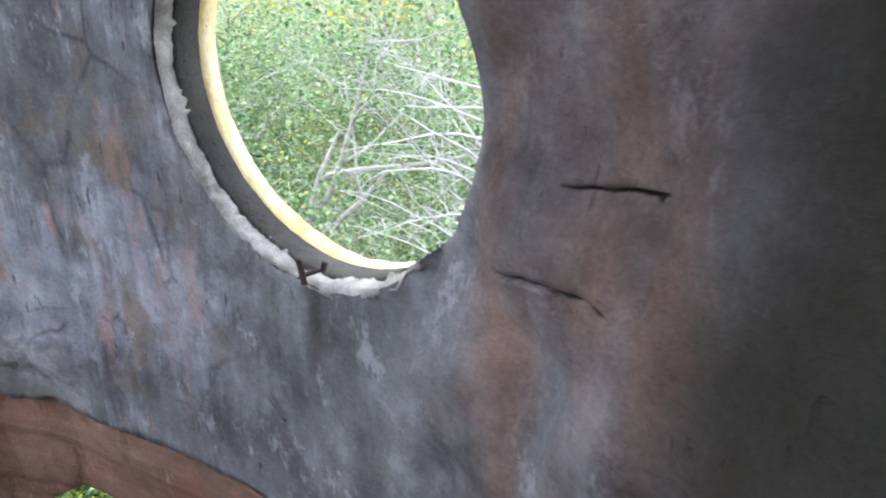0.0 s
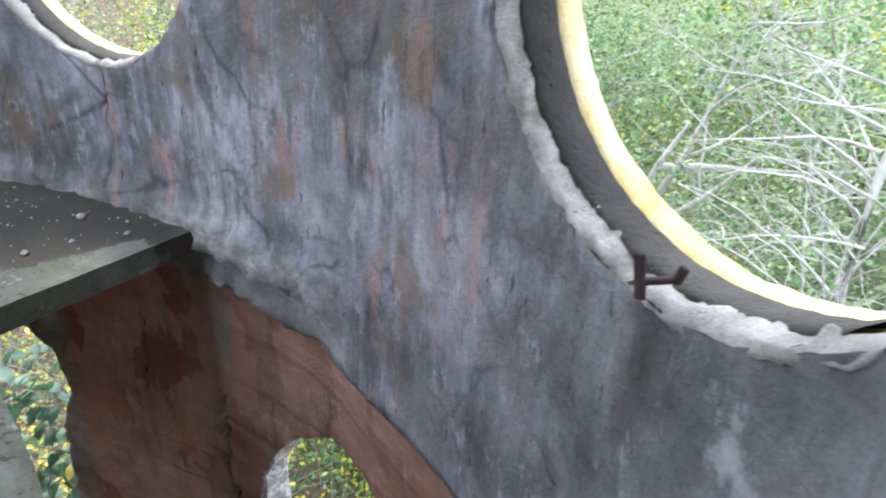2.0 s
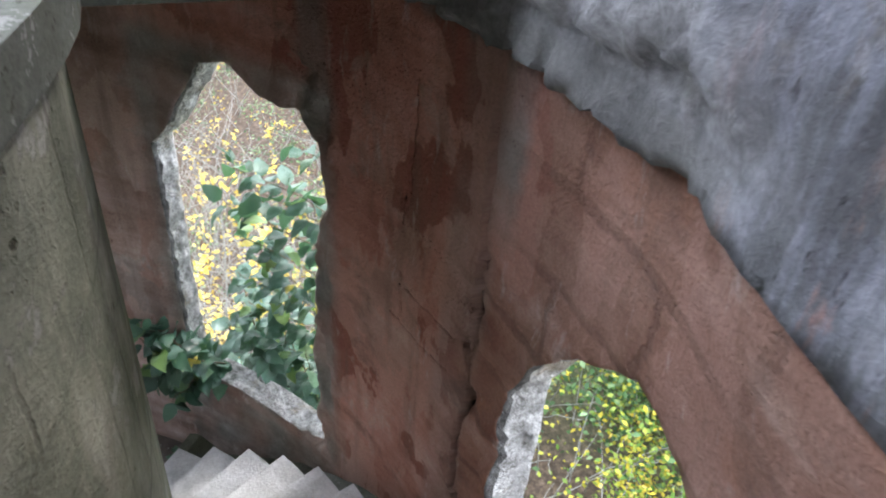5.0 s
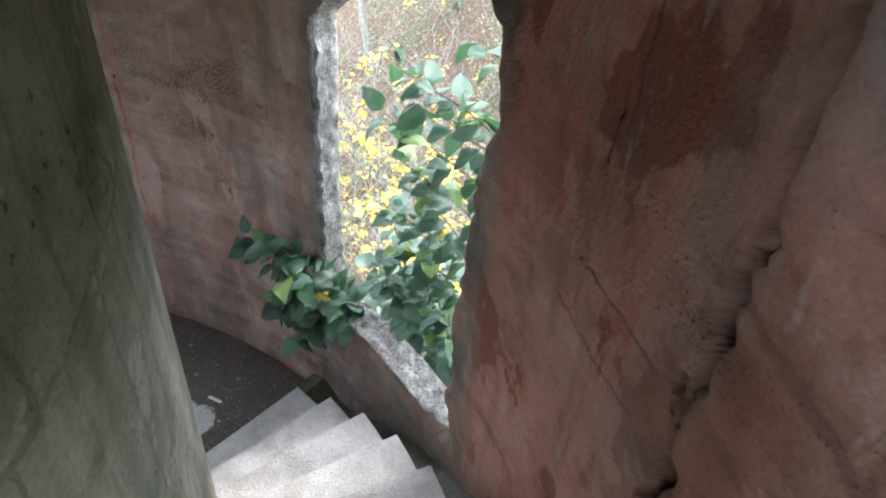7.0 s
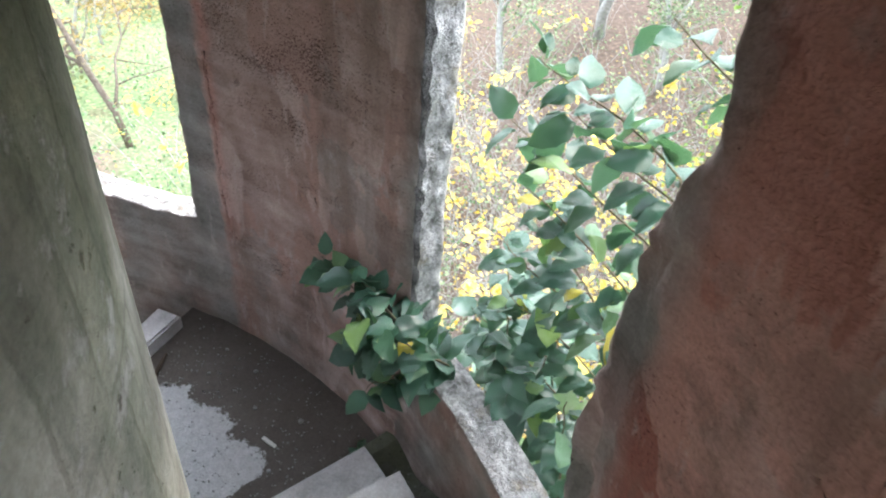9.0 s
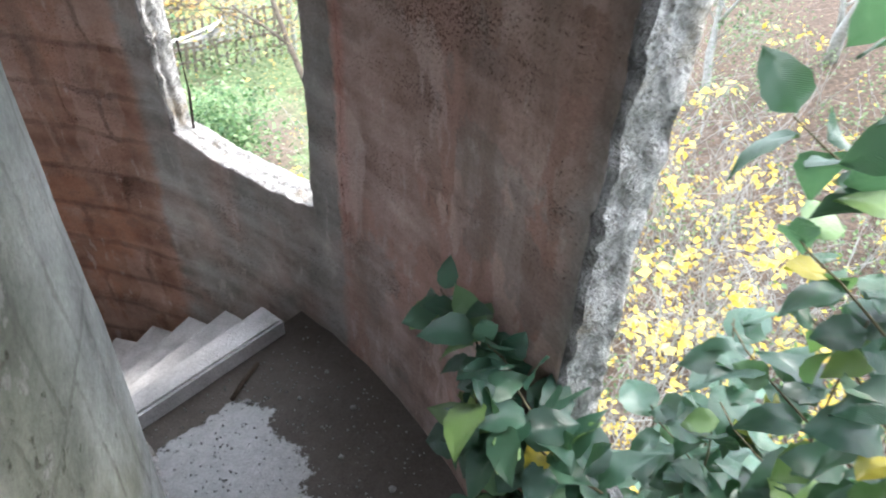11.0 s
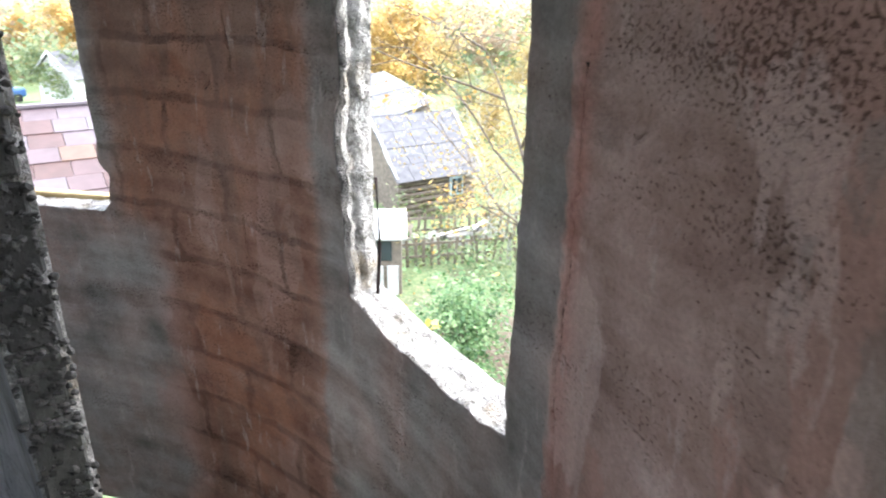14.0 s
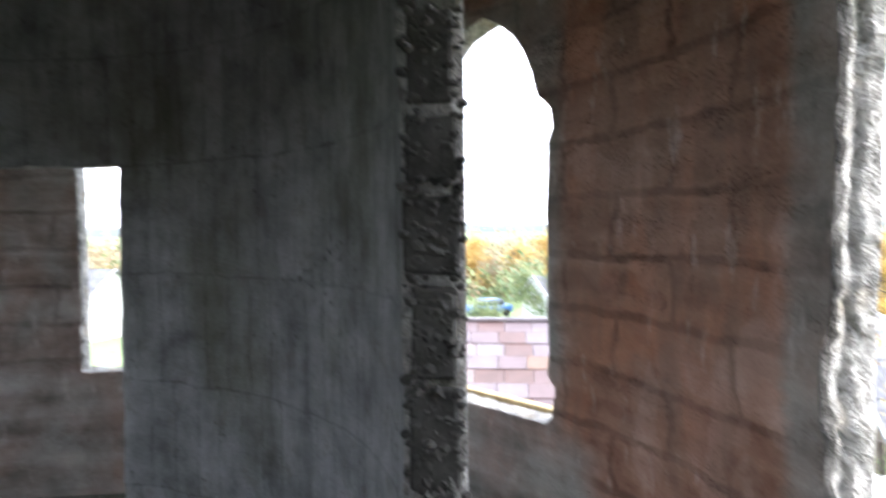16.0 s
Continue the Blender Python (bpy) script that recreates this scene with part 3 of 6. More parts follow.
def low_relief(u, z):
    p = (u * 1.3, z * 1.3, 0.3)
    a = u / k_low
    rib = smooth(80, 84, a) * (1 - smooth(91, 93, a)) * (1 - smooth(2.4, 2.7, z))
    rough = 0.022 * noise.noise((u * 11, z * 9, 3)) + 0.006 * noise.noise((u * 30, z * 26, 8))
    back = 0.03 * smooth(2.94, 2.96, z + 0.01 * noise.noise((u * 9, 0, 0))) * ledge(a)
    course = 0.009 * noise.noise((u * 1.5, math.floor(z / 0.215) * 3.7, 5)) * smooth(131, 136, a)
    cove = -0.07 * smooth(2.5, 2.98, z) * (1 - ledge(a)) * smooth(30, 40, a)
    wob = 0.5 * noise.noise((0, z * 3, 2)) + 0.25 * noise.noise((0, z * 14, 2))
    strip = -0.006 * smooth(88.9, 89.3, a + 0.5 * wob) * (1 - smooth(91.2, 91.6, a + wob)) * smooth(2.2, 2.6, z)
    strip -= 0.006 * math.exp(-((a - 90.0 + 0.4 * wob) / 0.35) ** 2) * smooth(2.45, 2.7, z)
    board = 0.016 * smooth(156.0, 156.4, a + wob) * (1 - smooth(161, 162, a)) + 0.014 * smooth(176.5, 177, a) * (1 - smooth(180.0, 180.5, a + wob))
    board *= smooth(0.3, 0.5, z)
    mould = -0.012 * math.exp(-((a - 133.6 + 0.3 * wob) / 0.4) ** 2) * smooth(0.7, 0.9, z) + 0.01 * (1 - smooth(132.2, 132.7, a + wob)) * smooth(128, 130, a)
    torn = 0.0
    if 106 < a < 114 and 0.7 < z < 2.6:
        torn = 0.05 * smooth(108.4, 111.8, a + 1.5 * wob) * (0.6 + noise.noise((u * 9, z * 6, 7))) + 0.02 * noise.noise((u * 25, z * 18, 7)) * smooth(107.5, 109, a)
    if 98.5 < a < 103 and 2.0 < z < 2.32:
        torn += 0.03 * max(0, 0.15 + noise.noise((u * 17, z * 15, 11))) * (1 - smooth(0.05, 0.16, abs(z - 2.15)))
    return rib * rough + back + course + cove + strip + board + mould + torn + 0.012 * noise.noise(p) + 0.007 * noise.noise((u * 7, z * 7, 2)) + 0.003 * noise.noise((u * 21, z * 21, 5))


def low_grey(a, z):
    g = max(1 - near(w, a, z, k_low) / 0.09 for w in WINDOWS[1:])
    under = smooth(153, 158, a) * (1 - smooth(178, 181, a)) * (1 - smooth(0.62, 0.75, z))
    under = max(under, smooth(198, 202, a + 3.0 * noise.noise((0, z * 3, 5)) + 1.2 * noise.noise((0, z * 11, 5))) * (1 - smooth(0.6, 0.8, z)))
    rib = 0.35 * (1 - smooth(1.6, 3.0, abs(a - 92.8 - 1.2 * noise.noise((0, z * 2, 4)))))
    wob = 0.5 * noise.noise((0, z * 3, 2)) + 0.25 * noise.noise((0, z * 14, 2))
    rib = max(rib, 1.2 * smooth(88.8, 89.3, a + 0.5 * wob) * (1 - smooth(91.2, 92.2, a + wob)) * 0.65 * smooth(2.45, 2.7, z))
    rib = max(rib, 1.1 * smooth(155.9, 156.4, a + wob) * (1 - smooth(161, 162, a)), 1.1 * smooth(176.5, 177, a) * (1 - smooth(180.0, 180.6, a + wob)))
    rib = max(rib, 0.8 * smooth(108.2, 110, a + 1.2 * wob) * (1 - smooth(112, 113, a)))
    band = 0.12 * (1 - smooth(86, 90, a)) * smooth(2.3, 2.6, z)
    strip = ledge(a) * smooth(2.93, 2.945, z + 0.03 * noise.noise((a * 0.35, 0, 3)) + 0.012 * noise.noise((a * 1.7, 0, 3)))
    mid_pier = 0.2 * smooth(130, 134, a) * (1 - smooth(154, 158, a))
    foot = 0.5 * (1 - smooth(0.2, 0.9, z)) * (93 < a < 153)
    curb = smooth(108, 112, a) * (1 - smooth(0.6, 0.72, z)) * (a < 132)
    under = max(under, 0.9 * smooth(226, 232, a))
    return min(1, max(0, g, under, rib, foot, curb, mid_pier, strip, band) * (0.8 + 0.5 * noise.noise((a * 0.3, z * 5, 1))))


def low_pink(a, z):
    """0 salmon red, 1 pink-grey."""
    pier = smooth(128, 134, a) * (1 - 0.9 * math.exp(-((a - 155.2 - 0.5 * noise.noise((0, z * 6, 3))) / 0.55) ** 2))
    dim = 0.2 * (1 - smooth(86, 91, a)) * (1 - smooth(2.4, 2.7, z))
    return max(pier, dim, 0.6 * (1 - smooth(0.75, 1.1, z + 0.2 * noise.noise((a * 0.2, 0, 5)))))


def low_ochre(a, z):
    """Brown ochre render: past the third window, and thinly above the first one. Beside the first one its dark tan also
    stands in for shade.
    """
    first = 0.95 * (1 - smooth(91, 94.5, a + 2.2 * noise.noise((0, z * 2.2, 7)))) * (1 - smooth(2.3, 2.7, z))
    edge = 3.0 * noise.noise((0, z * 3, 5)) + 1.2 * noise.noise((0, z * 11, 5))
    return max(smooth(177, 182, a + 0.5 * edge) * (1 - smooth(197, 202, a + edge) * (1 - smooth(0.6, 0.85, z))), first, 0.85 * (1 - smooth(87, 92, a)) * smooth(2.2, 2.5, z))


def low_pitted(a, z):
    """Where the pits crowd: the rib beside the first window and a band on the pier."""
    band = smooth(134, 137, a) * (1 - smooth(154, 157, a)) * smooth(1.45, 1.5, z + 0.004 * (a - 145)) * (1 - smooth(1.78, 1.84, z + 0.004 * (a - 145)))
    rib = 0.25 * smooth(82, 86, a) * (1 - smooth(91.5, 93.5, a)) * (1 - smooth(2.2, 2.6, z))
    stair = 0.6 * smooth(178, 184, a)
    foot = 0.45 * smooth(134, 137, a) * (1 - smooth(154, 157, a)) * (1 - smooth(0.5, 1.25, z))
    pier = 0.42 * smooth(131, 135, a)
    return 0.36 + 0.235 * max(band, rib, stair, foot, pier)


CRACKS = [
    ([(92.1, 2.78), (91.7, 2.55), (91.3, 2.42), (91.6, 2.3), (91.2, 2.1), (90.9, 1.95), (91.6, 1.7), (91.2, 1.5), (90.4, 1.3)], 0.034, 0.11),
    ([(91.9, 2.12), (91.4, 2.0), (90.7, 1.9), (91.4, 1.78)], 0.03, 0.05),
    ([(99.5, 2.74), (99.6, 2.55), (99.9, 2.38)], 0.012, 0.035), ([(100.3, 2.36), (100.6, 2.24)], 0.014, 0.04), ([(100.1, 2.07), (99.8, 1.91)], 0.007, 0.02),
    ([(107.8, 1.31), (105.9, 1.27), (103.4, 1.28)], 0.006, 0.014), ([(100.3, 2.03), (97.4, 2.04), (93.0, 2.05)], 0.005, 0.012),
    ([(101.1, 1.895), (97.8, 1.88), (93.6, 1.9)], 0.005, 0.012),
    ([(138.2, 1.44), (138.6, 1.42)], 0.012, 0.03), ([(151.8, 1.43), (152.1, 1.41)], 0.012, 0.03), ([(191.4, 1.31), (191.9, 1.28)], 0.016, 0.03), ([(143.4, 1.08), (143.0, 1.04)], 0.01, 0.02),
    ([(155.4, 1.5), (155.2, 1.2), (155.6, 0.95), (155.2, 0.7)], 0.006, 0.012), ([(189, 1.57), (188.6, 1.36)], 0.006, 0.012),
    ([(188.9, 0.84), (188.6, 0.64)], 0.005, 0.012),
]
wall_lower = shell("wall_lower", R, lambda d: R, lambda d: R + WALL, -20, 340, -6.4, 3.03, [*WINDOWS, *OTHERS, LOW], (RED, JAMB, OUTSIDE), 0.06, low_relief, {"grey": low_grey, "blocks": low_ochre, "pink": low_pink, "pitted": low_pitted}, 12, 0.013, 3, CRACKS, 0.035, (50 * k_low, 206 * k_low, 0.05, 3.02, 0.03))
tagged(wall_lower, "round tower wall of rust-red stained concrete with tall broken windows")

UP = 2.59
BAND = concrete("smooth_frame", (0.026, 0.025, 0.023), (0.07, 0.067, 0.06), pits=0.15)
RINGS = [(54.6, 9.4, 4.11, 0.425), (97.4, 10.0, 4.06, 0.445)] + [(97.4 + 43.4 * i, 9.6, 4.08, 0.43) for i in range(1, 7)]
k_up = math.radians(1) * UP


def up_relief(u, z):
    edge = 0.045 * noise.noise((u * 5, 0.3, 8)) + 0.03 * noise.noise((u * 19, z * 9, 8))
    lip = ledge(u / k_up) * 0.05 * (1 - smooth(3.075, 3.09, z + edge)) - ledge(u / k_up) * 0.022 * (1 - smooth(3.2, 3.235, z + 1.6 * edge))
    fold = 0.0
    if 36 < u / k_up < 47:
        fold = 0.05 * noise.noise((u * 5, z * 4, 1)) + 0.02 * noise.noise((u * 12, z * 9, 1))
    return lip + fold + 0.016 * noise.noise((u * 1.1, z * 1.1, 9)) + 0.005 * noise.noise((u * 4.5, z * 3, 3)) + 0.003 * noise.noise((u * 16, z * 9, 6)) + 0.03 * ledge(u / k_up) * (1 - smooth(3.16, 3.3, z)) * (noise.noise((u * 17, z * 17, 2)) + 0.7 * noise.noise((u * 34, z * 34, 2)))


def up_red(a, z):
    return smooth(30, 37, a) * (1 - smooth(43.5, 47, a + 1.5 * noise.noise((0, z * 4, 6)))) * max(0, 0.62 + 1.1 * noise.noise((a * 0.45, z * 1.8, 4)) + 0.5 * noise.noise((a * 1.6, z * 6, 4)))


# below 38 degrees the plaster is coloured dark in place of shade
wall_upper = shell("wall_upper", UP, lambda d: UP, lambda d: UP + 0.155, -20, 340, 2.95, 5.6, [disc(*r) for r in RINGS], (GREY, BAND, OUTSIDE), 0.036, up_relief, {"red": up_red, "wash": lambda a, z: 0.15 + 0.85 * smooth(60, 68, a + 5 * noise.noise((a * 0.2, z * 3, 2))), "shade_stain": lambda a, z: (1 - smooth(33.5, 38.5, a + 2.5 * noise.noise((0, z * 3, 1)))) * (a < 60) + (a > 250) + 0.8 * (1 - smooth(0.3, 1.1, abs(a - 53.9 - 0.6 * noise.noise((0, z * 9, 2))))) * smooth(3.4, 3.62, z) * (1 - smooth(3.68, 3.72, z)), "grey": lambda a, z: ledge(a) * (1 - smooth(3.03, 3.07, z + 0.02 * noise.noise((a * 0.5, 0, 0)))), "chalk": lambda a, z: (1 - 0.65 * smooth(92, 97, a)) * ledge(a + 2 * noise.noise((a * 0.3, z * 9, 0))) * smooth(3.03, 3.06, z) * (1 - smooth(3.19, 3.24, z + 0.06 * noise.noise((a * 0.4, z * 4, 5)) + 0.03 * noise.noise((a * 2, z * 12, 5))))}, 6, 0.006, 11, [([(58.3, 3.3), (56.9, 3.26)], 0.008, 0.02), ([(43.2, 3.9), (40.2, 3.925), (38.6, 3.92)], 0.011, 0.035), ([(40.8, 4.06), (38.2, 4.09)], 0.009, 0.03), ([(97.3, 3.61), (97.5, 3.5)], 0.014, 0.02)], ragged=0.024)
tagged(wall_upper, "upper tower wall of stained blue-grey plaster with round openings")


def ring_of(a):
    return 1.81 + 0.03 * smooth(140, 165, a) + 0.035 * (1 - smooth(110, 128, a))


INNER_OPENINGS = [
    [(134.5, 0.0), (167.6, 0.0), (167.6, 1.93), (165.0, 2.02), (150, 2.05), (137, 2.02), (135.6, 1.9), (135.2, 1.5), (136.2, 1.2), (134.8, 0.8)],
    [(249.2, 0.0), (272.0, 0.0), (272.0, 1.85), (249.0, 1.85)],
    # the last two are unseen, added to let light into the inner room
    [(288.0, 0.0), (326.0, 0.0), (326.0, 2.2), (288.0, 2.2)],
    [(10.0, 0.9), (34.0, 0.9), (34.0, 2.1), (10.0, 2.1)],
]
wall_inner = shell("wall_inner", 1.76, lambda d: ring_of(d) - 0.11, ring_of, -20, 340, -6.4, 3.07, INNER_OPENINGS, (INNER, JAMB, INNER), 0.07, lambda u, z: 0.01 * noise.noise((u * 3, z * 3, 1)), {"olive": lambda a, z: smooth(50, 70, a) * (1 - 0.6 * smooth(122, 134, a)) * (1 - smooth(134, 170, a))}, 5, 0.008, 17)
tagged(wall_inner, "thin inner stair wall of board-marked grey concrete with doorways")


def flat(name, outline, holes, z, thick, mat, step, bump, attrs=None):
    v, f = sheet(dense(outline, 0.05, 0.0, 2), holes, step)
    n = len(v)
    verts = [(x, y, z + bump(x, y)) for x, y in v] + [(x, y, z - thick) for x, y in v]
    faces = [tuple(t) for t in f] + [(t[0] + n, t[2] + n, t[1] + n) for t in f]
    faces += [(b, a, a + n, b + n) for a, b in rim(f)]
    uvs = [*v, *v]
    at_ = {key: [fn(x, y) for x, y in uvs] for key, fn in (attrs or {}).items()}
    return tagged(raw(name, verts, faces, [mat], None, uvs, at_), kind="structure")


def ring_part(a0, a1, r0, r1, n=40):
    far = [(r1 * math.cos(radians(a0 + (a1 - a0) * i / n)), r1 * math.sin(radians(a0 + (a1 - a0) * i / n))) for i in range(n + 1)]
    back = [(r0 * math.cos(radians(a1 - (a1 - a0) * i / n)), r0 * math.sin(radians(a1 - (a1 - a0) * i / n))) for i in range(n + 1)]
    return far + back


def wet_upper(x, y):
    r, a = math.hypot(x, y), math.degrees(math.atan2(y, x)) % 360
    edge = 2.0 + 0.45 * (1 - smooth(91, 98, a)) + 0.22 * noise.noise((a * 0.25, 0, 0))
    return smooth(edge - 0.3, edge + 0.3, r)


def pale_patch(x, y):
    r, a = math.hypot(x, y), math.degrees(math.atan2(y, x)) % 360
    return (1 - smooth(2.12, 2.34, r + 0.05 * noise.noise((a * 0.3, 0, 0)))) * smooth(136, 140, a) * (1 - smooth(156.5, 159.5, a))


upper_floor = flat("floor_upper", ring_part(90, 386, 1e-3, 2.64, 60)[:-61] + [(r * math.cos(radians(a)), r * math.sin(radians(a))) for a, r in [(26 + 3.2 * i, 1.855 + 0.028 * smooth(76, 90, 26 + 3.2 * i)) for i in range(21)]], [], FLOOR, 0.075, SLAB, 0.06, lambda x, y: 0.006 * noise.noise((x * 5, y * 5, 0)), {"wet": wet_upper})
tagged(upper_floor, "mossy concrete floor slab with an opening for the stair")
# out-of-view slab, added to keep skylight off the stair side
roof = flat("ceiling", [(2.72 * math.cos(radians(-60 + i * 4)), 2.72 * math.sin(radians(-60 + i * 4))) for i in range(37)], [], 5.72, 0.14, INNER, 0.3, lambda x, y: 0)
tagged(roof, "unseen roof slab added to hold back skylight")
landing = flat("landing", ring_part(130.5, 163, 1.7, 2.69), [], 0.0, 0.14, SLAB, 0.04, lambda x, y: 0.004 * noise.noise((x * 7, y * 7, 0)), {"pale": pale_patch, "mud": lambda x, y: 1.0})
tagged(landing, "damp stair landing of dark concrete with a pale worn patch")
room_floor = flat("floor_inner", [(1.71 * math.cos(radians(i * 6)), 1.71 * math.sin(radians(i * 6))) for i in range(60)], [], -0.004, 0.14, SLAB, 0.2, lambda x, y: 0)
far_floor = flat("floor_passage", ring_part(236, 300, 1.7, 2.69), [], 0.0, 0.14, SLAB, 0.2, lambda x, y: 0)
low_floor = flat("floor_lower", [(2.69 * math.cos(radians(i * 6)), 2.69 * math.sin(radians(i * 6))) for i in range(60)], [], -3.3, 0.2, SLAB, 0.3, lambda x, y: 0)


def wedge(r0, r1, turn, height):
    """A winder step whose nose lies at angle 0, treading backwards from it."""
    bm = bmesh.new()
    outline = [(r0, 0.0), (r1, 0.0)] + [(r1, -turn * i / 3) for i in (1, 2, 3)] + [(r0, -turn * i / 3) for i in (3, 2, 1)]
    top = [bm.verts.new(at(a, r, 0)) for r, a in outline]
    low = [bm.verts.new(at(a, r, -height)) for r, a in outline]
    bm.faces.new(top[::-1])
    bm.faces.new(low)
    for i in range(len(top)):
        j = (i + 1) % len(top)
        bm.faces.new((top[i], top[j], low[j], low[i]))
    bmesh.ops.recalc_face_normals(bm, faces=bm.faces)
    sharp = [e for e in bm.edges if abs(e.verts[0].co.z) < 1e-6 and abs(e.verts[1].co.z) < 1e-6]
    bmesh.ops.bevel(bm, geom=sharp, offset=0.012, segments=2, affect="EDGES")
    return bm


def flight(name, label, first, top, count, inner, outer):
    """Steps that go down with growing angle; the last nose at first, at height top."""
    thing = tagged(new(name), label, "staircase")
    step = part("step", wedge(inner, outer, TURN + 0.6, 0.24), STEP, thing)
    step.matrix_basis = pose(0, 0, top, 0, 0, first)
    for i in range(1, count):
        s = new("step", step.data)
        s.parent = thing
        s.matrix_basis = pose(0, 0, top + RISE * i, 0, 0, first - TURN * i)
    return thing


flight("winding_stair", "worn grey concrete winder steps down to the landing", 132.3, RISE, 18, 1.8, 2.53)
lower_stair = flight("lower_stair", "worn grey concrete winder steps below the landing", 164.9 + TURN * 13, 0.085 - RISE * 13, 13, 1.82, 2.53)
nib = part("top_step", wedge(1.84, 2.53, 3.2, 0.14), STEP, lower_stair, "pale raised concrete top step")
nib.matrix_basis = pose(0, 0, 0.085, 0, 0, 165.0)


def curb():
    """The sloping concrete fill between the step ends and the wall."""
    rows = []
    for i in range(71):
        a = 26 + i * 1.53
        z = RISE * (0.75 + (132.3 - a) / TURN) - 0.2 * (1 - smooth(127, 133, a)) + 0.012 * noise.noise((a * 0.3, 0, 0))
        rows.append([at(a, 2.5, z - 0.3), at(a, 2.5, z - 0.02), at(a, 2.53, z), at(a, 2.69, z + 0.015)])
    bm = bmesh.new()
    vs = [[bm.verts.new(p) for p in r] for r in rows]
    for p, q in zip(vs, vs[1:]):
        for j in range(3):
            bm.faces.new((p[j], q[j], q[j + 1], p[j + 1]))
    bmesh.ops.recalc_face_normals(bm, faces=bm.faces)
    return bm


tagged(part("stair_curb", curb(), SLAB), kind="structure")


def box(sx, sy, sz, bevel=0.0, jitter=0.0, seed=0, base=False):
    """A box with softened, uneven edges; base: it stands on z = 0."""
    bm = bmesh.new()
    bmesh.ops.create_cube(bm, size=1, matrix=Matrix.Diagonal((sx, sy, sz, 1)))
    if bevel:
        bmesh.ops.bevel(bm, geom=bm.edges[:], offset=bevel, segments=1, affect="EDGES")
    for v in bm.verts:
        if jitter:
            v.co += noise.noise_vector(v.co * 9 + Vector((seed * 3.1, 0, 0))) * jitter
        if base:
            v.co.z += sz / 2
    return bm


def tube(points, radii, sides=6):
    """A bent, tapered rod along the points: lists of corners and faces."""
    vs, fs = [], []
    n = len(points)
    for i, p in enumerate(points):
        d = (Vector(points[min(i + 1, n - 1)]) - Vector(points[max(i - 1, 0)])).normalized()
        q = d.to_track_quat("Z", "Y")
        for s in range(sides):
            w = 2 * math.pi * s / sides
            vs.append(Vector(p) + q @ Vector((radii[i] * math.cos(w), radii[i] * math.sin(w), 0)))
    for i in range(n - 1):
        for s in range(sides):
            t = (s + 1) % sides
            fs.append((i * sides + s, i * sides + t, (i + 1) * sides + t, (i + 1) * sides + s))
    fs.append(tuple(range((n - 1) * sides, n * sides)))
    fs.append(tuple(range(sides))[::-1])
    return vs, fs


def rods(name, lots, mat, parent=None, sides=6, smooth_=True):
    vs, fs = [], []
    for pts, rad in lots:
        v, f = tube(pts, rad, sides)
        fs += [tuple(i + len(vs) for i in q) for q in f]
        vs += v
    ob = raw(name, vs, fs, [mat], smooth=smooth_)
    ob.parent = parent
    return ob


# ---- the round window's frame, bracket and stains ----
LIP = concrete("lime_mortar", (0.16, 0.15, 0.13), (0.6, 0.58, 0.55), pits=0.9, scale=2.4)
# the outer reveal's sunlight is put into this pale yellow
YELLOW = concrete("sunlit_rim", (0.68, 0.46, 0.07), (0.84, 0.78, 0.6), pits=0.1, scale=0.7)
IRON = simple("rusty_iron", (0.018, 0.013, 0.014), (0.05, 0.028, 0.026), 40, 0.7, 0.5)


def ring_band(a, z, r, profile, mat, name, rough, parent, span=(0, 360), label=""):
    """A collar round an opening: profile lists radius change and depth into the wall."""
    n = 240
    verts, faces = [], []
    m = len(profile)
    for i in range(n + 1):
        w = radians(span[0] + (span[1] - span[0]) * i / n)
        for j, (dr, depth) in enumerate(profile):
            q = r + dr + rough * (noise.noise((math.cos(w) * 6, math.sin(w) * 6, j * 0.7 + a)) + 0.6 * noise.noise((math.cos(w) * 21, math.sin(w) * 21, j + a)) + 0.5 * noise.noise((math.cos(w) * 60, math.sin(w) * 60, j * 2 + a)))
            aa = a + math.degrees(q * math.cos(w) / UP)
            verts.append(at(aa, UP + depth + rough * 0.5 * noise.noise((w * 8, j, a)), z + q * math.sin(w)))
    for i in range(n):
        for j in range(m - 1):
            faces.append((i * m + j, i * m + j + 1, (i + 1) * m + j + 1, (i + 1) * m + j))
    ob = raw(name, verts, faces, [mat], smooth=True)
    ob.parent = parent
    if label:
        ob["label"] = label
    return ob


for i, (a, half, z, r) in enumerate(RINGS[:2]):
    frame_ = tagged(new("window_%d" % (i + 1)), "round window opening with a broken mortar edge and no glass", kind="structure")
    ring_band(a, z, r, [(0.012, 0.02), (0.004, -0.003), (-0.006, -0.005), (-0.013, 0.012), (-0.015, 0.04)], LIP, "mortar_edge", 0.011, frame_, (-142, 128), label="broken white mortar edge")
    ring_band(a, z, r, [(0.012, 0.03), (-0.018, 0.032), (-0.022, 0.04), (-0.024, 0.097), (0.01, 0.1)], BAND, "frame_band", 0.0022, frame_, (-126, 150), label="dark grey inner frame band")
    ring_band(a, z, r, [(0.012, 0.096), (-0.018, 0.098), (-0.022, 0.15), (0.03, 0.17)], YELLOW, "outer_rim", 0.003, frame_, (-150, 150), label="outer rim coloured pale yellow as if sunlit")

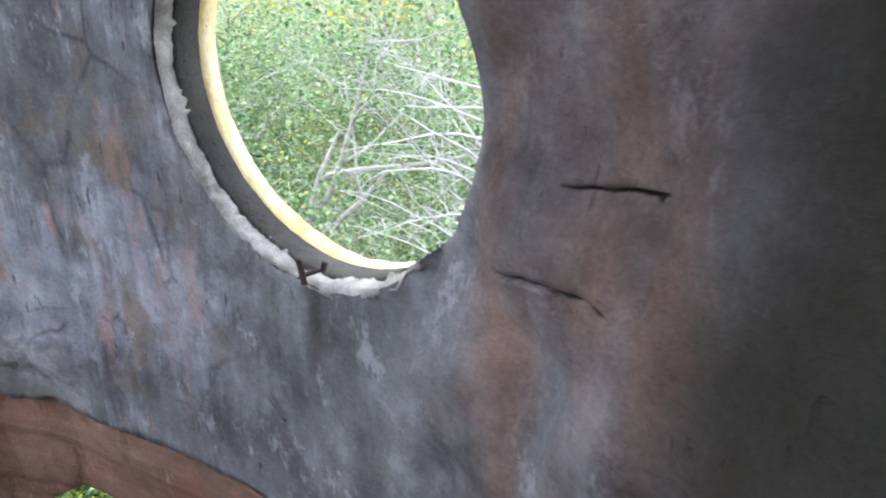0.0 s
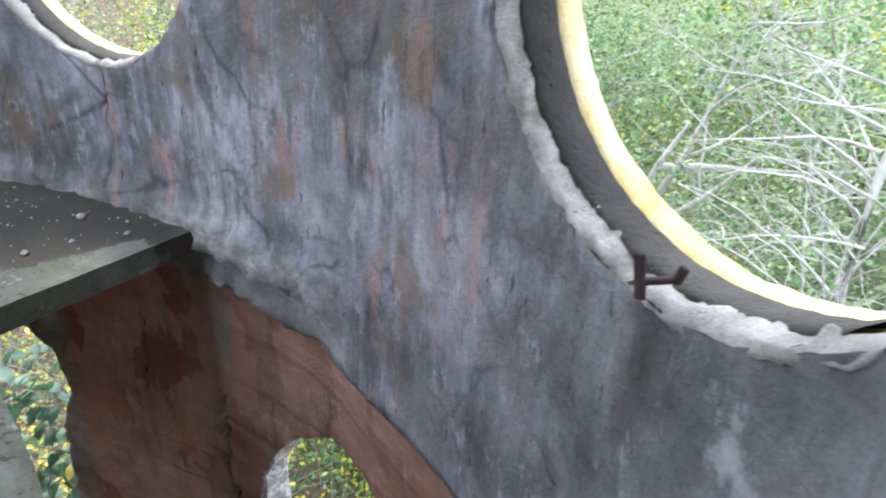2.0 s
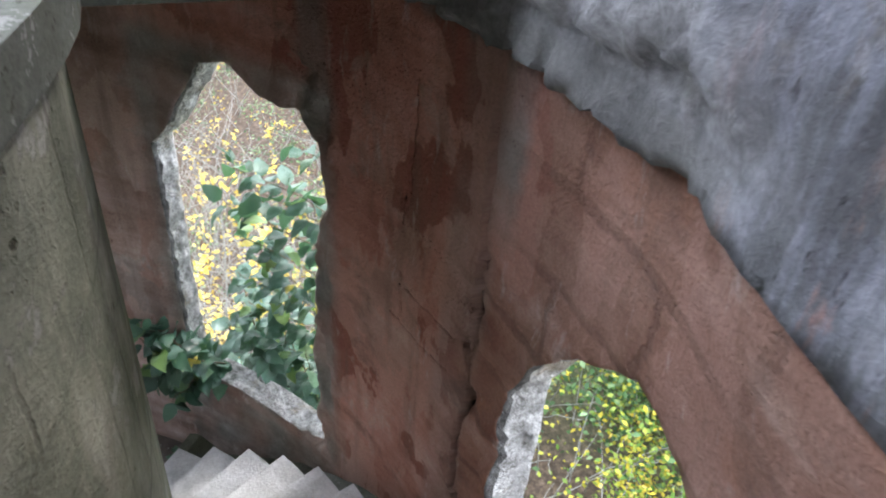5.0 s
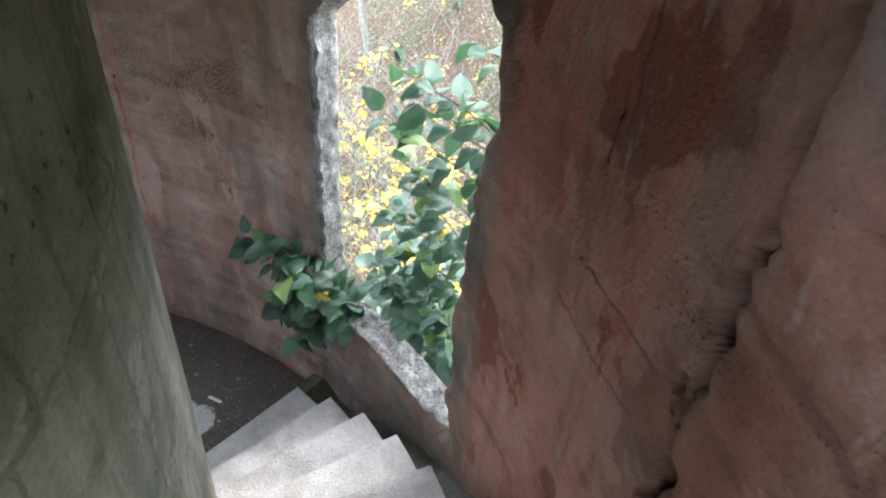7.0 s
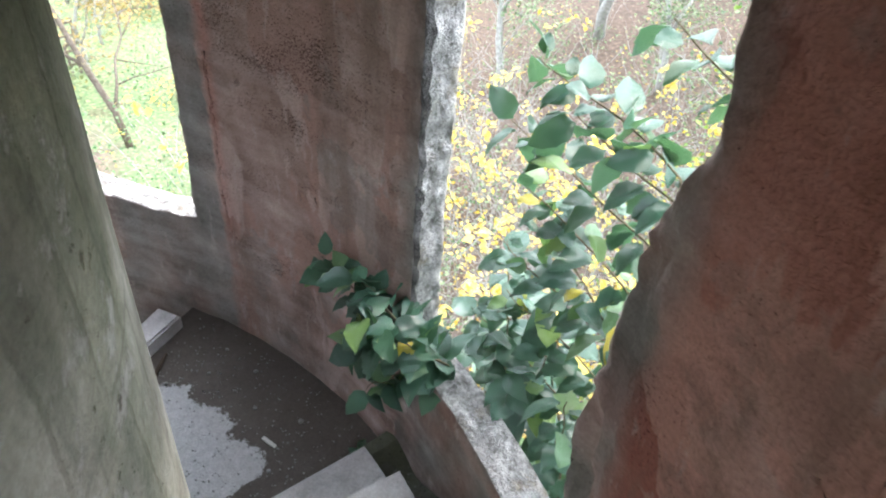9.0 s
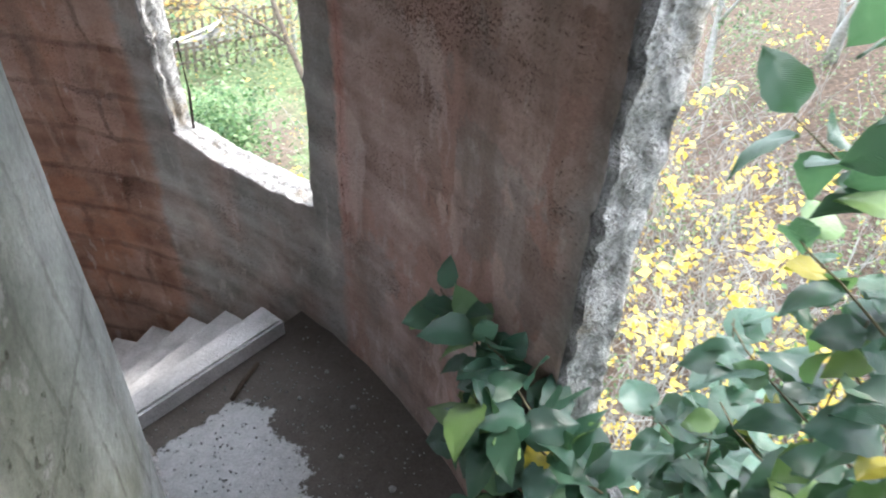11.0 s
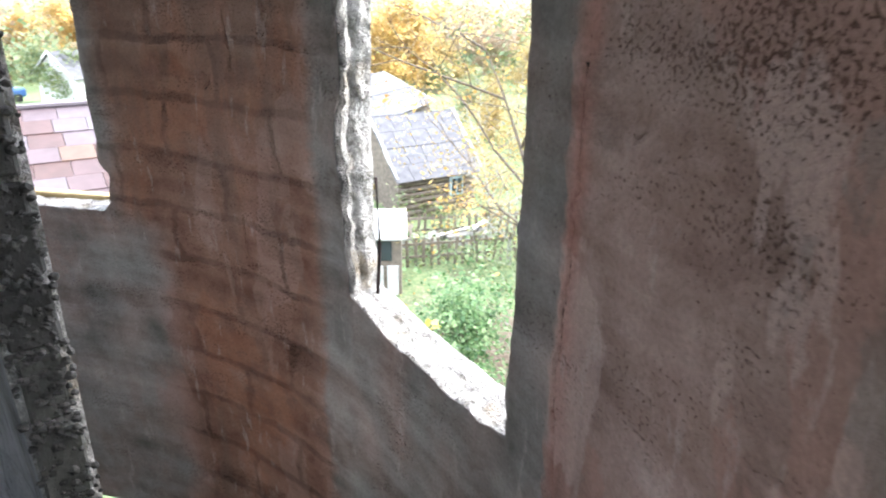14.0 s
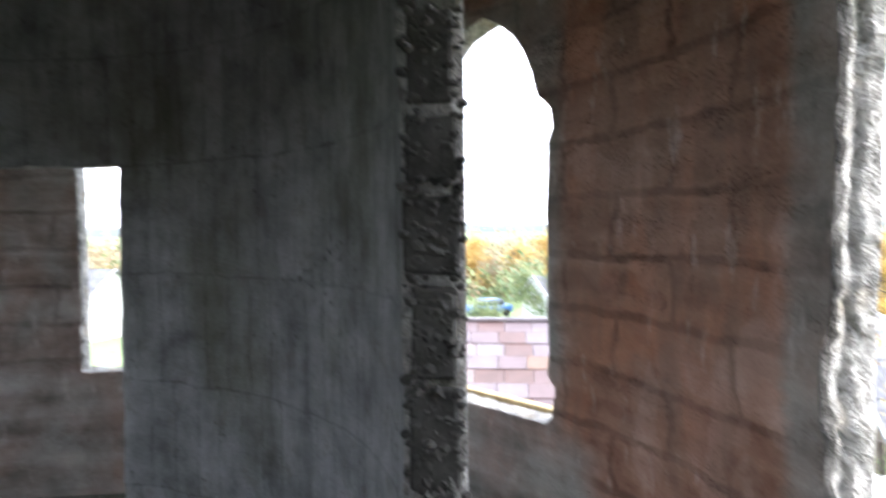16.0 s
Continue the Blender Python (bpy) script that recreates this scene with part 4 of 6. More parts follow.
bracket = tagged(new("window_bracket"), "rusty bent iron bracket fixed in the round window's edge", "bracket")
bracket.matrix_basis = Matrix.Translation(at(53.95, UP + 0.002, 3.73)) @ pose(0, 0, 0, 0, 0, 53.95) @ Matrix.Diagonal((0.64, 0.64, 0.64, 1))
b = part("tab", box(0.008, 0.03, 0.085, 0.003), IRON, bracket)
b.matrix_basis = pose(-0.05, 0.006, 0.0, -22, 4, 0)
b = part("arm", box(0.085, 0.014, 0.014, 0.003), IRON, bracket)
b.matrix_basis = pose(-0.01, 0.0, -0.012, 0, 0, -10)
b = part("stub", box(0.014, 0.018, 0.036, 0.003, 0.004, 3), IRON, bracket)
b.matrix_basis = pose(0.03, -0.01, 0.0, 8, 14, 0)

# ---- broken jamb of the inner doorway: blocks laid in mortar ----
AGG = concrete("exposed_aggregate", (0.03, 0.029, 0.027), (0.16, 0.155, 0.145), pits=0.9, scale=0.8)
BLOCK = concrete("jamb_block", (0.1, 0.1, 0.088), (0.19, 0.185, 0.165), pits=0.35)
zb, i = 0.01, 0
while zb < 1.85:
    h = 0.13 + 0.07 * ((i * 37 % 10) / 10)
    bm = box(0.098 - 0.012 * (i % 3), 0.024, h - 0.022, 0.006, 0.007, i)
    bmesh.ops.subdivide_edges(bm, edges=bm.edges[:], cuts=1)
    for v in bm.verts:
        v.co += noise.noise_vector(v.co * 40 + Vector((i, 0, 0))) * 0.003
    # upper blocks: rough aggregate, its darker colour also standing in for shade
    ob = part("block", bm, BLOCK if zb < 0.95 else AGG, wall_inner)
    ob.matrix_basis = Matrix.Translation(at(167.6, 1.785, zb + h / 2)) @ pose(0, 0, 0, 0, 0, 167.6)
    zb += h
    i += 1

# rubble pebbles proud of the doorway's broken edge
vs, fs = [], []
rng = np.random.default_rng(5)
for _ in range(620):
    a0 = 167.4
    p = at(a0, rng.uniform(1.735, 1.84), rng.uniform(0.0, 1.95)) + Vector(at(a0 - 90, rng.uniform(0.0, 0.012), 0))
    bm = bmesh.new()
    bmesh.ops.create_icosphere(bm, subdivisions=1, radius=rng.uniform(0.004, 0.013))
    base = len(vs)
    for v in bm.verts:
        vs.append(p + Vector((v.co.x, v.co.y, v.co.z * 0.8)) + noise.noise_vector(v.co * 80 + p * 9) * 0.003)
    fs += [tuple(v.index + base for v in f.verts) for f in bm.faces]
    bm.free()
ob = raw("aggregate", vs, fs, [AGG], smooth=False)
ob.parent = wall_inner
ob["kind"] = "stuff"

# an iron reinforcing rod left in the window's broken corner
rod = rods("reinforcing_rod", [([at(176.2, 2.765, 0.66), at(175.9, 2.77, 0.86), at(176.0, 2.765, 1.08)], [0.006, 0.006, 0.006])], IRON)
tagged(rod, "bare rusty reinforcing rod standing in the window sill", "rod")

# ---- loose bits on floors ----
STONE = simple("pebble_grey", (0.2, 0.2, 0.19), (0.42, 0.42, 0.4), 30, 0.9, 0.5)


def lump(size, seed, flat_=0.6):
    bm = bmesh.new()
    bmesh.ops.create_icosphere(bm, subdivisions=2, radius=size)
    for v in bm.verts:
        v.co += noise.noise_vector(v.co * (1.6 / size) + Vector((seed, 0, 0))) * size * 0.35
        v.co.z *= flat_
    return bm


st = part("stone", lump(0.028, 3), STONE, smooth=True)
st.location = (-0.148, 1.96, FLOOR + 0.013)
tagged(st, "small grey stone lying on the mossy slab", "stone")
for i, (a, r, z, s) in enumerate([(96, 2.2, FLOOR, 0.012), (99, 2.0, FLOOR, 0.014), (103, 2.3, FLOOR, 0.012), (93, 2.45, FLOOR, 0.01), (92, 1.95, FLOOR, 0.008), (98, 2.45, FLOOR, 0.016), (107, 2.2, FLOOR, 0.02), (112, 2.4, FLOOR, 0.014), (95, 2.32, FLOOR, 0.009), (101, 2.15, FLOOR, 0.008),
                                  (154, 2.36, 0, 0.009), (157, 2.2, 0, 0.012), (150, 2.5, 0, 0.012), (146, 2.35, 0, 0.01), (141, 2.45, 0, 0.014), (155, 2.52, 0, 0.01), (138, 2.2, 0, 0.01)]):
    p = part("pebble", lump(s, i * 1.7), STONE, smooth=True)
    p.location = at(a, r, z + s * 0.4)
    tagged(p, "small chip of broken concrete on the floor", "pebble", "concrete chips on the floors")
vs, fs = [], []
for _ in range(1500):
    if rng.random() < 0.6:
        a0, r0, z0 = rng.uniform(91, 130), rng.uniform(0.6, 2.55) ** 1.0, FLOOR
    else:
        a0, r0, z0 = rng.uniform(133, 161), rng.uniform(1.85, 2.62), 0.0
    p, s = at(a0, r0, z0 + 0.002), rng.uniform(0.0015, 0.0065)
    base = len(vs)
    vs += [p + Vector((s, 0, 0)), p + Vector((-s * 0.6, s, 0)), p + Vector((-s * 0.7, -s, 0)), p + Vector((0, 0, s * 1.3))]
    fs += [(base, base + 1, base + 3), (base + 1, base + 2, base + 3), (base + 2, base, base + 3)]
tagged(raw("grit", vs, fs, [STONE]), "pale grit and plaster crumbs scattered over the floors", "grit", kind="stuff")
BARK_DARK = simple("dead_wood", (0.05, 0.035, 0.025), (0.12, 0.09, 0.065), 25, 0.9, 0.6)
stick = rods("stick", [([at(158.2, 2.16, 0.01), at(159.3, 2.24, 0.014), at(160.3, 2.34, 0.012)], [0.01, 0.011, 0.008])], BARK_DARK)
tagged(stick, "dark dry stick lying on the landing", "stick")
PAPER = simple("pale_scrap", (0.55, 0.54, 0.5), (0.75, 0.73, 0.7), 20, 0.8, 0.2)
bm = box(0.085, 0.018, 0.006, 0.002, 0.006, 4)
scrap = part("wood_scrap", bm, PAPER)
scrap.matrix_basis = Matrix.Translation(at(141, 2.28, 0.008)) @ pose(0, 0, 0, 0, 0, 60)
tagged(scrap, "thin pale splinter lying on the landing", "splinter")

# ---- leafy shoots that grow in through the window ----
LEAF = Nodes("shoot_leaf", 0.36, spec=0.85)
_c = LEAF.ramp(LEAF.random(), (0.0, (0.022, 0.07, 0.046)), (0.5, (0.045, 0.12, 0.078)), (0.85, (0.08, 0.18, 0.115)), (0.97, (0.19, 0.32, 0.08)), (1.0, (0.5, 0.4, 0.03)))
_uv = LEAF.coords("UV")
_v = LEAF.tree.nodes.new("ShaderNodeTexWave")
_v.inputs["Scale"].default_value, _v.inputs["Distortion"].default_value = 3.2, 0.6
LEAF.put(_v.inputs["Vector"], _uv)
_c = LEAF.mix(0.18, _c, LEAF.ramp(_v.outputs["Fac"], (0.0, 0.6), (0.25, 1.1)), "MULTIPLY")
LEAF.put(LEAF.bsdf.inputs["Base Color"], _c)
_b = LEAF.tree.nodes.new("ShaderNodeBump")
_b.inputs["Strength"].default_value, _b.inputs["Distance"].default_value = 0.4, 0.004
LEAF.put(_b.inputs["Height"], _v.outputs["Fac"])
LEAF.put(LEAF.bsdf.inputs["Normal"], _b.outputs[0])
_t = LEAF.tree.nodes.new("ShaderNodeBsdfTranslucent")
LEAF.put(_t.inputs["Color"], LEAF.mix(0.5, _c, (0.12, 0.26, 0.08)))
_m = LEAF.tree.nodes.new("ShaderNodeMixShader")
_m.inputs[0].default_value = 0.3
LEAF.tree.links.new(LEAF.bsdf.outputs[0], _m.inputs[1])
LEAF.tree.links.new(_t.outputs[0], _m.inputs[2])
LEAF.tree.links.new(_m.outputs[0], LEAF.tree.nodes["Material Output"].inputs["Surface"])
LEAF = LEAF.mat
TWIG = simple("green_twig", (0.07, 0.06, 0.035), (0.16, 0.14, 0.08), 30, 0.8, 0.3)


def leaf_mesh(length, width, curl, seed):
    """An oval, toothed leaf along +x from its stalk, folded along the midrib."""
    verts, uvs, n = [], [], 8
    for i in range(n + 1):
        f = i / n
        w = width * (math.sin(math.pi * f ** 0.8) ** 0.8) * 0.5 if 0 < f < 1 else 0.0
        w *= 1 + 0.05 * (-1) ** i
        drop = -curl * f * f * length
        for side in (-1, -0.5, 0, 0.5, 1):
            verts.append((f * length, side * w, drop + abs(side) * w * 0.18 + 0.004 * math.sin(f * 9 + side * 3 + seed)))
            uvs.append((f * 3 + abs(side) * 0.6, side))
    faces = [(i * 5 + j, (i + 1) * 5 + j, (i + 1) * 5 + j + 1, i * 5 + j + 1) for i in range(n) for j in range(4)]
    ob = raw("leaf", verts, faces, [LEAF], uvs=uvs, smooth=True)
    me = ob.data
    bpy.data.objects.remove(ob)
    return me


LEAVES = [leaf_mesh(0.105, 0.078, 0.25, 0), leaf_mesh(0.12, 0.086, 0.45, 1), leaf_mesh(0.085, 0.064, 0.1, 2), leaf_mesh(0.1, 0.074, 0.7, 4)]


def shoot(points, leaves, seed, size=1.0, start=0.35):
    """A twig through points of (degrees, radius, height) with alternate leaves."""
    r = random.Random(seed)
    ctrl = [at(*p) for p in points]
    pts = []
    for i in range(len(ctrl) - 1):
        for k in range(8):
            f = k / 8
            q = ctrl[i].lerp(ctrl[i + 1], f) + noise.noise_vector(ctrl[i] * 3 + Vector((f * 2, seed, 0))) * 0.03
            pts.append(q)
    pts.append(ctrl[-1])
    thing = tagged(new("leafy_branch"), "leafy green branch growing through the broken window", "branch", "branches at the window")
    n = len(pts)
    rods("stem", [(pts, [0.0065 * (1 - 0.75 * i / n) for i in range(n)])], TWIG, thing, 5)
    for i in range(leaves):
        f = start + (1 - start) * (i + r.random() * 0.6) / leaves
        x = f * (n - 1)
        j = min(n - 2, int(x))
        p = pts[j].lerp(pts[j + 1], x - j)
        d = (pts[j + 1] - pts[j]).normalized()
        side = Vector((r.gauss(0, 1), r.gauss(0, 1), r.gauss(0.1, 0.5)))
        out = (side - d * side.dot(d)).normalized()
        way = (out + d * 0.5 + Vector((0, 0, -0.25))).normalized()
        up = (Vector((0, 0, 1)) + Vector((r.gauss(0, 0.45), r.gauss(0, 0.45), 0))).normalized()
        yv = up.cross(way).normalized()
        zv = way.cross(yv)
        m = Matrix((way, yv, zv)).transposed().to_4x4()
        ob = new("leaf", LEAVES[r.randrange(4)])
        ob.parent = thing
        s = size * r.uniform(0.75, 1.2)
        ob.matrix_basis = Matrix.Translation(p + way * 0.018) @ m @ Matrix.Diagonal((s, s, s, 1))
    return thing


# the dense spray against the pier
for i_, pts_ in enumerate([
        [(127, 3.0, 0.2), (130, 2.8, 0.62), (133.5, 2.6, 0.84), (138, 2.57, 0.9), (142, 2.56, 0.96)],
        [(127, 2.95, 0.3), (130.5, 2.76, 0.7), (133, 2.6, 0.95), (136.5, 2.55, 1.04)],
        [(128, 2.95, 0.2), (131, 2.74, 0.7), (133, 2.55, 0.8), (135.5, 2.52, 0.78)],
        [(127, 2.95, 0.4), (130, 2.76, 0.75), (132, 2.56, 0.9), (133.5, 2.48, 0.98)],
        [(126, 2.9, 0.4), (129.5, 2.74, 0.72), (131.5, 2.58, 0.72), (133.5, 2.5, 0.6)]]):
    shoot([(124, 3.3, -1.2), *[(a_ - 2.6, r_, z_) for a_, r_, z_ in pts_]], (34, 34, 32, 32, 26)[i_], 1 + i_ * 3, (0.9, 1.0, 1.05, 1.05, 1.0)[i_], 0.5)
weed = shoot([(133.6, 2.6, 0.0), (133.3, 2.55, 0.05), (133.0, 2.5, 0.09)], 12, 77, 0.4, 0.15)
weed.name = "weed"
tagged(weed, "small green weed rooted at the edge of the top step", "weed")
# boughs that lean in from the window's other side
for i_, (a1, z1, a2, z2, n_) in enumerate([
        (111, 1.5, 127.5, 1.88, 30), (111, 1.35, 128.5, 1.66, 32), (111, 1.1, 127, 1.5, 30), (112, 1.0, 127.5, 1.25, 32), (112, 0.8, 126.5, 1.08, 30), (113, 0.6, 129, 0.85, 30), (113, 1.75, 119, 2.12, 14), (112, 1.45, 124, 1.8, 26), (111.5, 0.9, 125, 1.4, 28)]):
    shoot([(a1 - 1, 3.7, -1.0), (a1, 3.25, z1 - 0.35), ((a1 + a2) / 2 - 1, 3.02, (z1 + z2) / 2 + 0.05), (a2, 2.92, z2)], int(n_ * 1.3), 60 + i_, 0.9, 0.42)
for i_, (a1, r1, z1, a2, r2, z2, n_) in enumerate([
        (122, 3.15, 0.3, 123.5, 2.95, 1.45, 24), (127, 3.15, 0.2, 128.5, 2.98, 1.2, 22), (115, 3.15, 0.5, 117, 3.0, 1.35, 22),
        (125, 3.05, 0.2, 126.5, 2.93, 1.0, 24), (121, 3.05, 0.1, 122.5, 2.95, 1.05, 24), (129, 3.1, 0.0, 130, 2.93, 0.85, 22), (126, 3.2, -0.3, 128, 3.0, 0.65, 22),
        (119, 3.2, -0.2, 120.5, 2.98, 0.75, 24), (117, 3.0, 0.2, 118, 2.88, 1.0, 24), (122, 3.0, 0.2, 124, 2.86, 0.85, 24), (124, 3.6, 0.0, 121, 3.4, 1.0, 20), (128, 3.5, -0.4, 129, 3.3, 0.5, 20)]):
    shoot([(a1 - 1, r1 + 0.35, -1.2), (a1, r1, z1), ((a1 + a2) / 2 + 0.6, (r1 + r2) / 2, (z1 + z2) / 2), (a2, r2, z2)], n_, 30 + i_, 1.1, 0.42)

# ---- outdoors ----


def gz(x, y):
    """The height of the ground: a wooded bank to the north, a lower garden to the south-west."""
    n = x * math.cos(radians(98)) + y * math.sin(radians(98))
    bank = 0.3 * max(0.0, n - 6.0)
    far = math.hypot(x, y)
    return -6.0 + min(bank, 9.0) + 0.25 * noise.noise((x * 0.13, y * 0.13, 0)) * min(1, far / 12) + max(0, far - 120) * 0.012


def earth():
    m = Nodes("earth", 0.95, spec=0.1)
    p = m.coords("World")
    n1, n2 = m.noise(p, 0.7, 6, 0.65), m.noise(p, 9, 5, 0.7)
    litter = m.ramp(n2, (0.3, (0.04, 0.032, 0.026)), (0.5, (0.095, 0.07, 0.054)), (0.65, (0.18, 0.135, 0.1)), (0.75, (0.27, 0.21, 0.14)))
    grass = m.ramp(n2, (0.3, (0.085, 0.125, 0.055)), (0.5, (0.15, 0.205, 0.1)), (0.62, (0.23, 0.25, 0.14)), (0.74, (0.3, 0.28, 0.18)))
    soil = m.ramp(n2, (0.3, (0.1, 0.075, 0.06)), (0.7, (0.22, 0.17, 0.14)))
    rows = m.ramp(m.noise(m.coords("World", (0.35, 1.4, 1)), 0.8, 2), (0.5, 0.0), (0.56, 1.0))
    g = m.mix(m.math("MULTIPLY", rows, m.attr("garden")), m.mix(m.ramp(n1, (0.56, 0.0), (0.66, 0.7)), grass, litter), soil)
    col = m.mix(m.attr("grass"), litter, g)
    return m.done(col, n2, 0.8, 0.06)


EARTH = earth()
vs, fs, gr, gd = [(0, 0, -6.0)], [], [0.0], [0.0]
RINGS_, SECT = [3.0 * 1.075 ** i for i in range(75)], 120
for i, d in enumerate(RINGS_):
    for j in range(SECT):
        w = 2 * math.pi * j / SECT
        x, y = d * math.cos(w), d * math.sin(w)
        vs.append((x, y, gz(x, y)))
        az = math.degrees(w)
        gr.append(max(smooth(178, 205, az) * (1 - smooth(340, 358, az)), 0.75 * smooth(40, 60, az) * (1 - smooth(118, 135, az)) * smooth(8, 11, d)))
        gd.append(smooth(200, 208, az) * (1 - smooth(216, 222, az)) * smooth(9, 11, d) * (1 - smooth(15, 17, d)))
for j in range(SECT):
    fs.append((0, 1 + j, 1 + (j + 1) % SECT))
for i in range(len(RINGS_) - 1):
    for j in range(SECT):
        a0, b0 = 1 + i * SECT + j, 1 + i * SECT + (j + 1) % SECT
        fs.append((a0, a0 + SECT, b0 + SECT, b0))
ground = raw("ground", vs, fs, [EARTH], attrs={"grass": gr, "garden": gd}, smooth=True)
tagged(ground, "rough ground with leaf litter, grass and garden beds", kind="structure")


def leaf_cloud(name, pos, size, mat, seed, parent=None, lean=0.5):
    """Many small folded leaves, each four corners, as one mesh."""
    g = np.random.default_rng(seed)
    n = len(pos)
    d = g.normal(size=(n, 3))
    d[:, 2] = d[:, 2] * 0.6 - 0.2
    d /= np.linalg.norm(d, axis=1)[:, None]
    up = g.normal(size=(n, 3)) * lean + np.array((0, 0, 1.0))
    s = np.cross(d, up)
    s /= np.linalg.norm(s, axis=1)[:, None] + 1e-9
    nn = np.cross(s, d)
    L = size * g.uniform(0.7, 1.3, (n, 1))
    v = np.empty((n, 4, 3))
    v[:, 0] = pos
    v[:, 1] = pos + d * L * 0.45 + s * L * 0.33 + nn * L * 0.08
    v[:, 2] = pos + d * L
    v[:, 3] = pos + d * L * 0.45 - s * L * 0.33 + nn * L * 0.08
    me = bpy.data.meshes.new(name)
    me.vertices.add(n * 4)
    me.vertices.foreach_set("co", v.astype(np.float32).ravel())
    me.loops.add(n * 6)
    base = np.arange(n)[:, None] * 4
    me.loops.foreach_set("vertex_index", (base + np.array([0, 1, 2, 0, 2, 3])).astype(np.int32).ravel())
    me.polygons.add(n * 2)
    me.polygons.foreach_set("loop_start", (np.arange(n * 2) * 3).astype(np.int32))
    me.update(calc_edges=True)
    me.validate()
    ob = finish(new(name, me), [mat])
    ob.parent = parent
    return ob


def branching(base, way, length, radius, depth, r, spread=0.6, droop=0.0, kids=4, out=None, tips=None):
    """Limbs and twigs, grown by halves: lists of tubes, and the places of the twigs."""
    out = [] if out is None else out
    tips = [] if tips is None else tips
    pts, p, d = [Vector(base)], Vector(base), Vector(way).normalized()
    n = 6
    for i in range(n):
        d = (d + Vector((r.gauss(0, 0.13), r.gauss(0, 0.13), r.gauss(0, 0.1) - droop))).normalized()
        p = p + d * (length / n)
        pts.append(p.copy())
    out.append((pts, [radius * (1 - 0.88 * i / n) for i in range(n + 1)]))
    if depth == 0:
        tips += [q.copy() for q in pts[2:]]
        return out, tips
    for k in range(kids):
        i = 1 + int((k + r.random()) / kids * n)
        i = min(i, n)
        side = Vector((r.gauss(0, 1), r.gauss(0, 1), r.gauss(0.25, 0.5))).normalized()
        nd = (d * (1 - spread) + side * spread).normalized()
        branching(pts[i], nd, length * r.uniform(0.5, 0.75), radius * 0.5 * (1 - 0.4 * i / n), depth - 1, r, spread, droop, kids, out, tips)
    return out, tips


BARK = simple("pale_bark", (0.2, 0.2, 0.18), (0.42, 0.42, 0.39), 12, 0.9, 0.5)
PALE_TWIG = simple("pale_twig", (0.3, 0.3, 0.275), (0.52, 0.52, 0.49), 12, 0.9, 0.3)
FAN = (2.05, 8.5, 1.6)
BROWN = simple("brown_bark", (0.07, 0.055, 0.04), (0.18, 0.15, 0.12), 12, 0.9, 0.5)
GREEN = leafy("green_leaves", (0.035, 0.088, 0.03), (0.08, 0.165, 0.06), (0.16, 0.275, 0.11), (0.31, 0.4, 0.21))
LIME = leafy("yellowing_leaves", (0.11, 0.22, 0.04), (0.2, 0.3, 0.05), (0.36, 0.38, 0.05), (0.6, 0.46, 0.04))
GOLD = leafy("yellow_leaves", (0.55, 0.38, 0.05), (0.68, 0.52, 0.1), (0.74, 0.6, 0.17))
AUTUMN = leafy("autumn_leaves", (0.36, 0.2, 0.07), (0.5, 0.31, 0.09), (0.56, 0.4, 0.12), (0.3, 0.3, 0.1))


def tree(label, seed, height, bark, leafmat, leaves, leafsize, spread=0.55, depth=3, kids=4, droop=0.0, scatter=0.25, trunk=0.02):
    r = random.Random(seed)
    thing = tagged(new("tree"), label, "tree")
    lots, tips = branching((0, 0, -0.3), (0.05, 0.02, 1), height * 0.62, height * trunk, depth, r, spread, droop, kids)
    rods("trunk", lots, bark, thing, 5)
    if leaves:
        g = np.random.default_rng(seed)
        t = np.array([tuple(q) for q in tips])
        pos = t[g.integers(0, len(t), leaves)] + g.normal(size=(leaves, 3)) * scatter
        leaf_cloud("crown", pos, leafsize, leafmat, seed, thing)
    return thing


def plant(thing, az, d, turn, scale=1.0):
    x, y = d * math.cos(radians(az)), d * math.sin(radians(az))
    return Matrix.LocRotScale((x, y, gz(x, y)), Euler((0, 0, turn)), (scale, scale, scale))


# the pale half-bare tree outside the round window
rr = random.Random(4)
bare = tagged(new("tree"), "half-bare pale grey tree with thin tangled twigs", "tree")
lots, tips = [], []
for k, (ox, oy, lean, ln) in enumerate([(0, 0, -0.05, 7.5), (0.35, 0.2, 0.12, 7.8), (-0.3, 0.15, -0.2, 6.8), (0.1, -0.25, 0.02, 6.5)]):
    branching((ox, oy, -0.3), (lean, -0.02, 1), ln, 0.055 - 0.007 * k, 3, rr, 0.72, 0.015, 6, lots, tips)
rods("trunk", lots, BARK, bare, 5)
g = np.random.default_rng(8)
t_ = np.array([tuple(q) for q in tips])
leaf_cloud("crown", t_[g.integers(0, len(t_), 2600)] + g.normal(size=(2600, 3)) * 0.06, 0.07, GREEN, 8, bare)
bare.matrix_basis = Matrix.Translation((1.7, 9.4, gz(1.7, 9.4)))
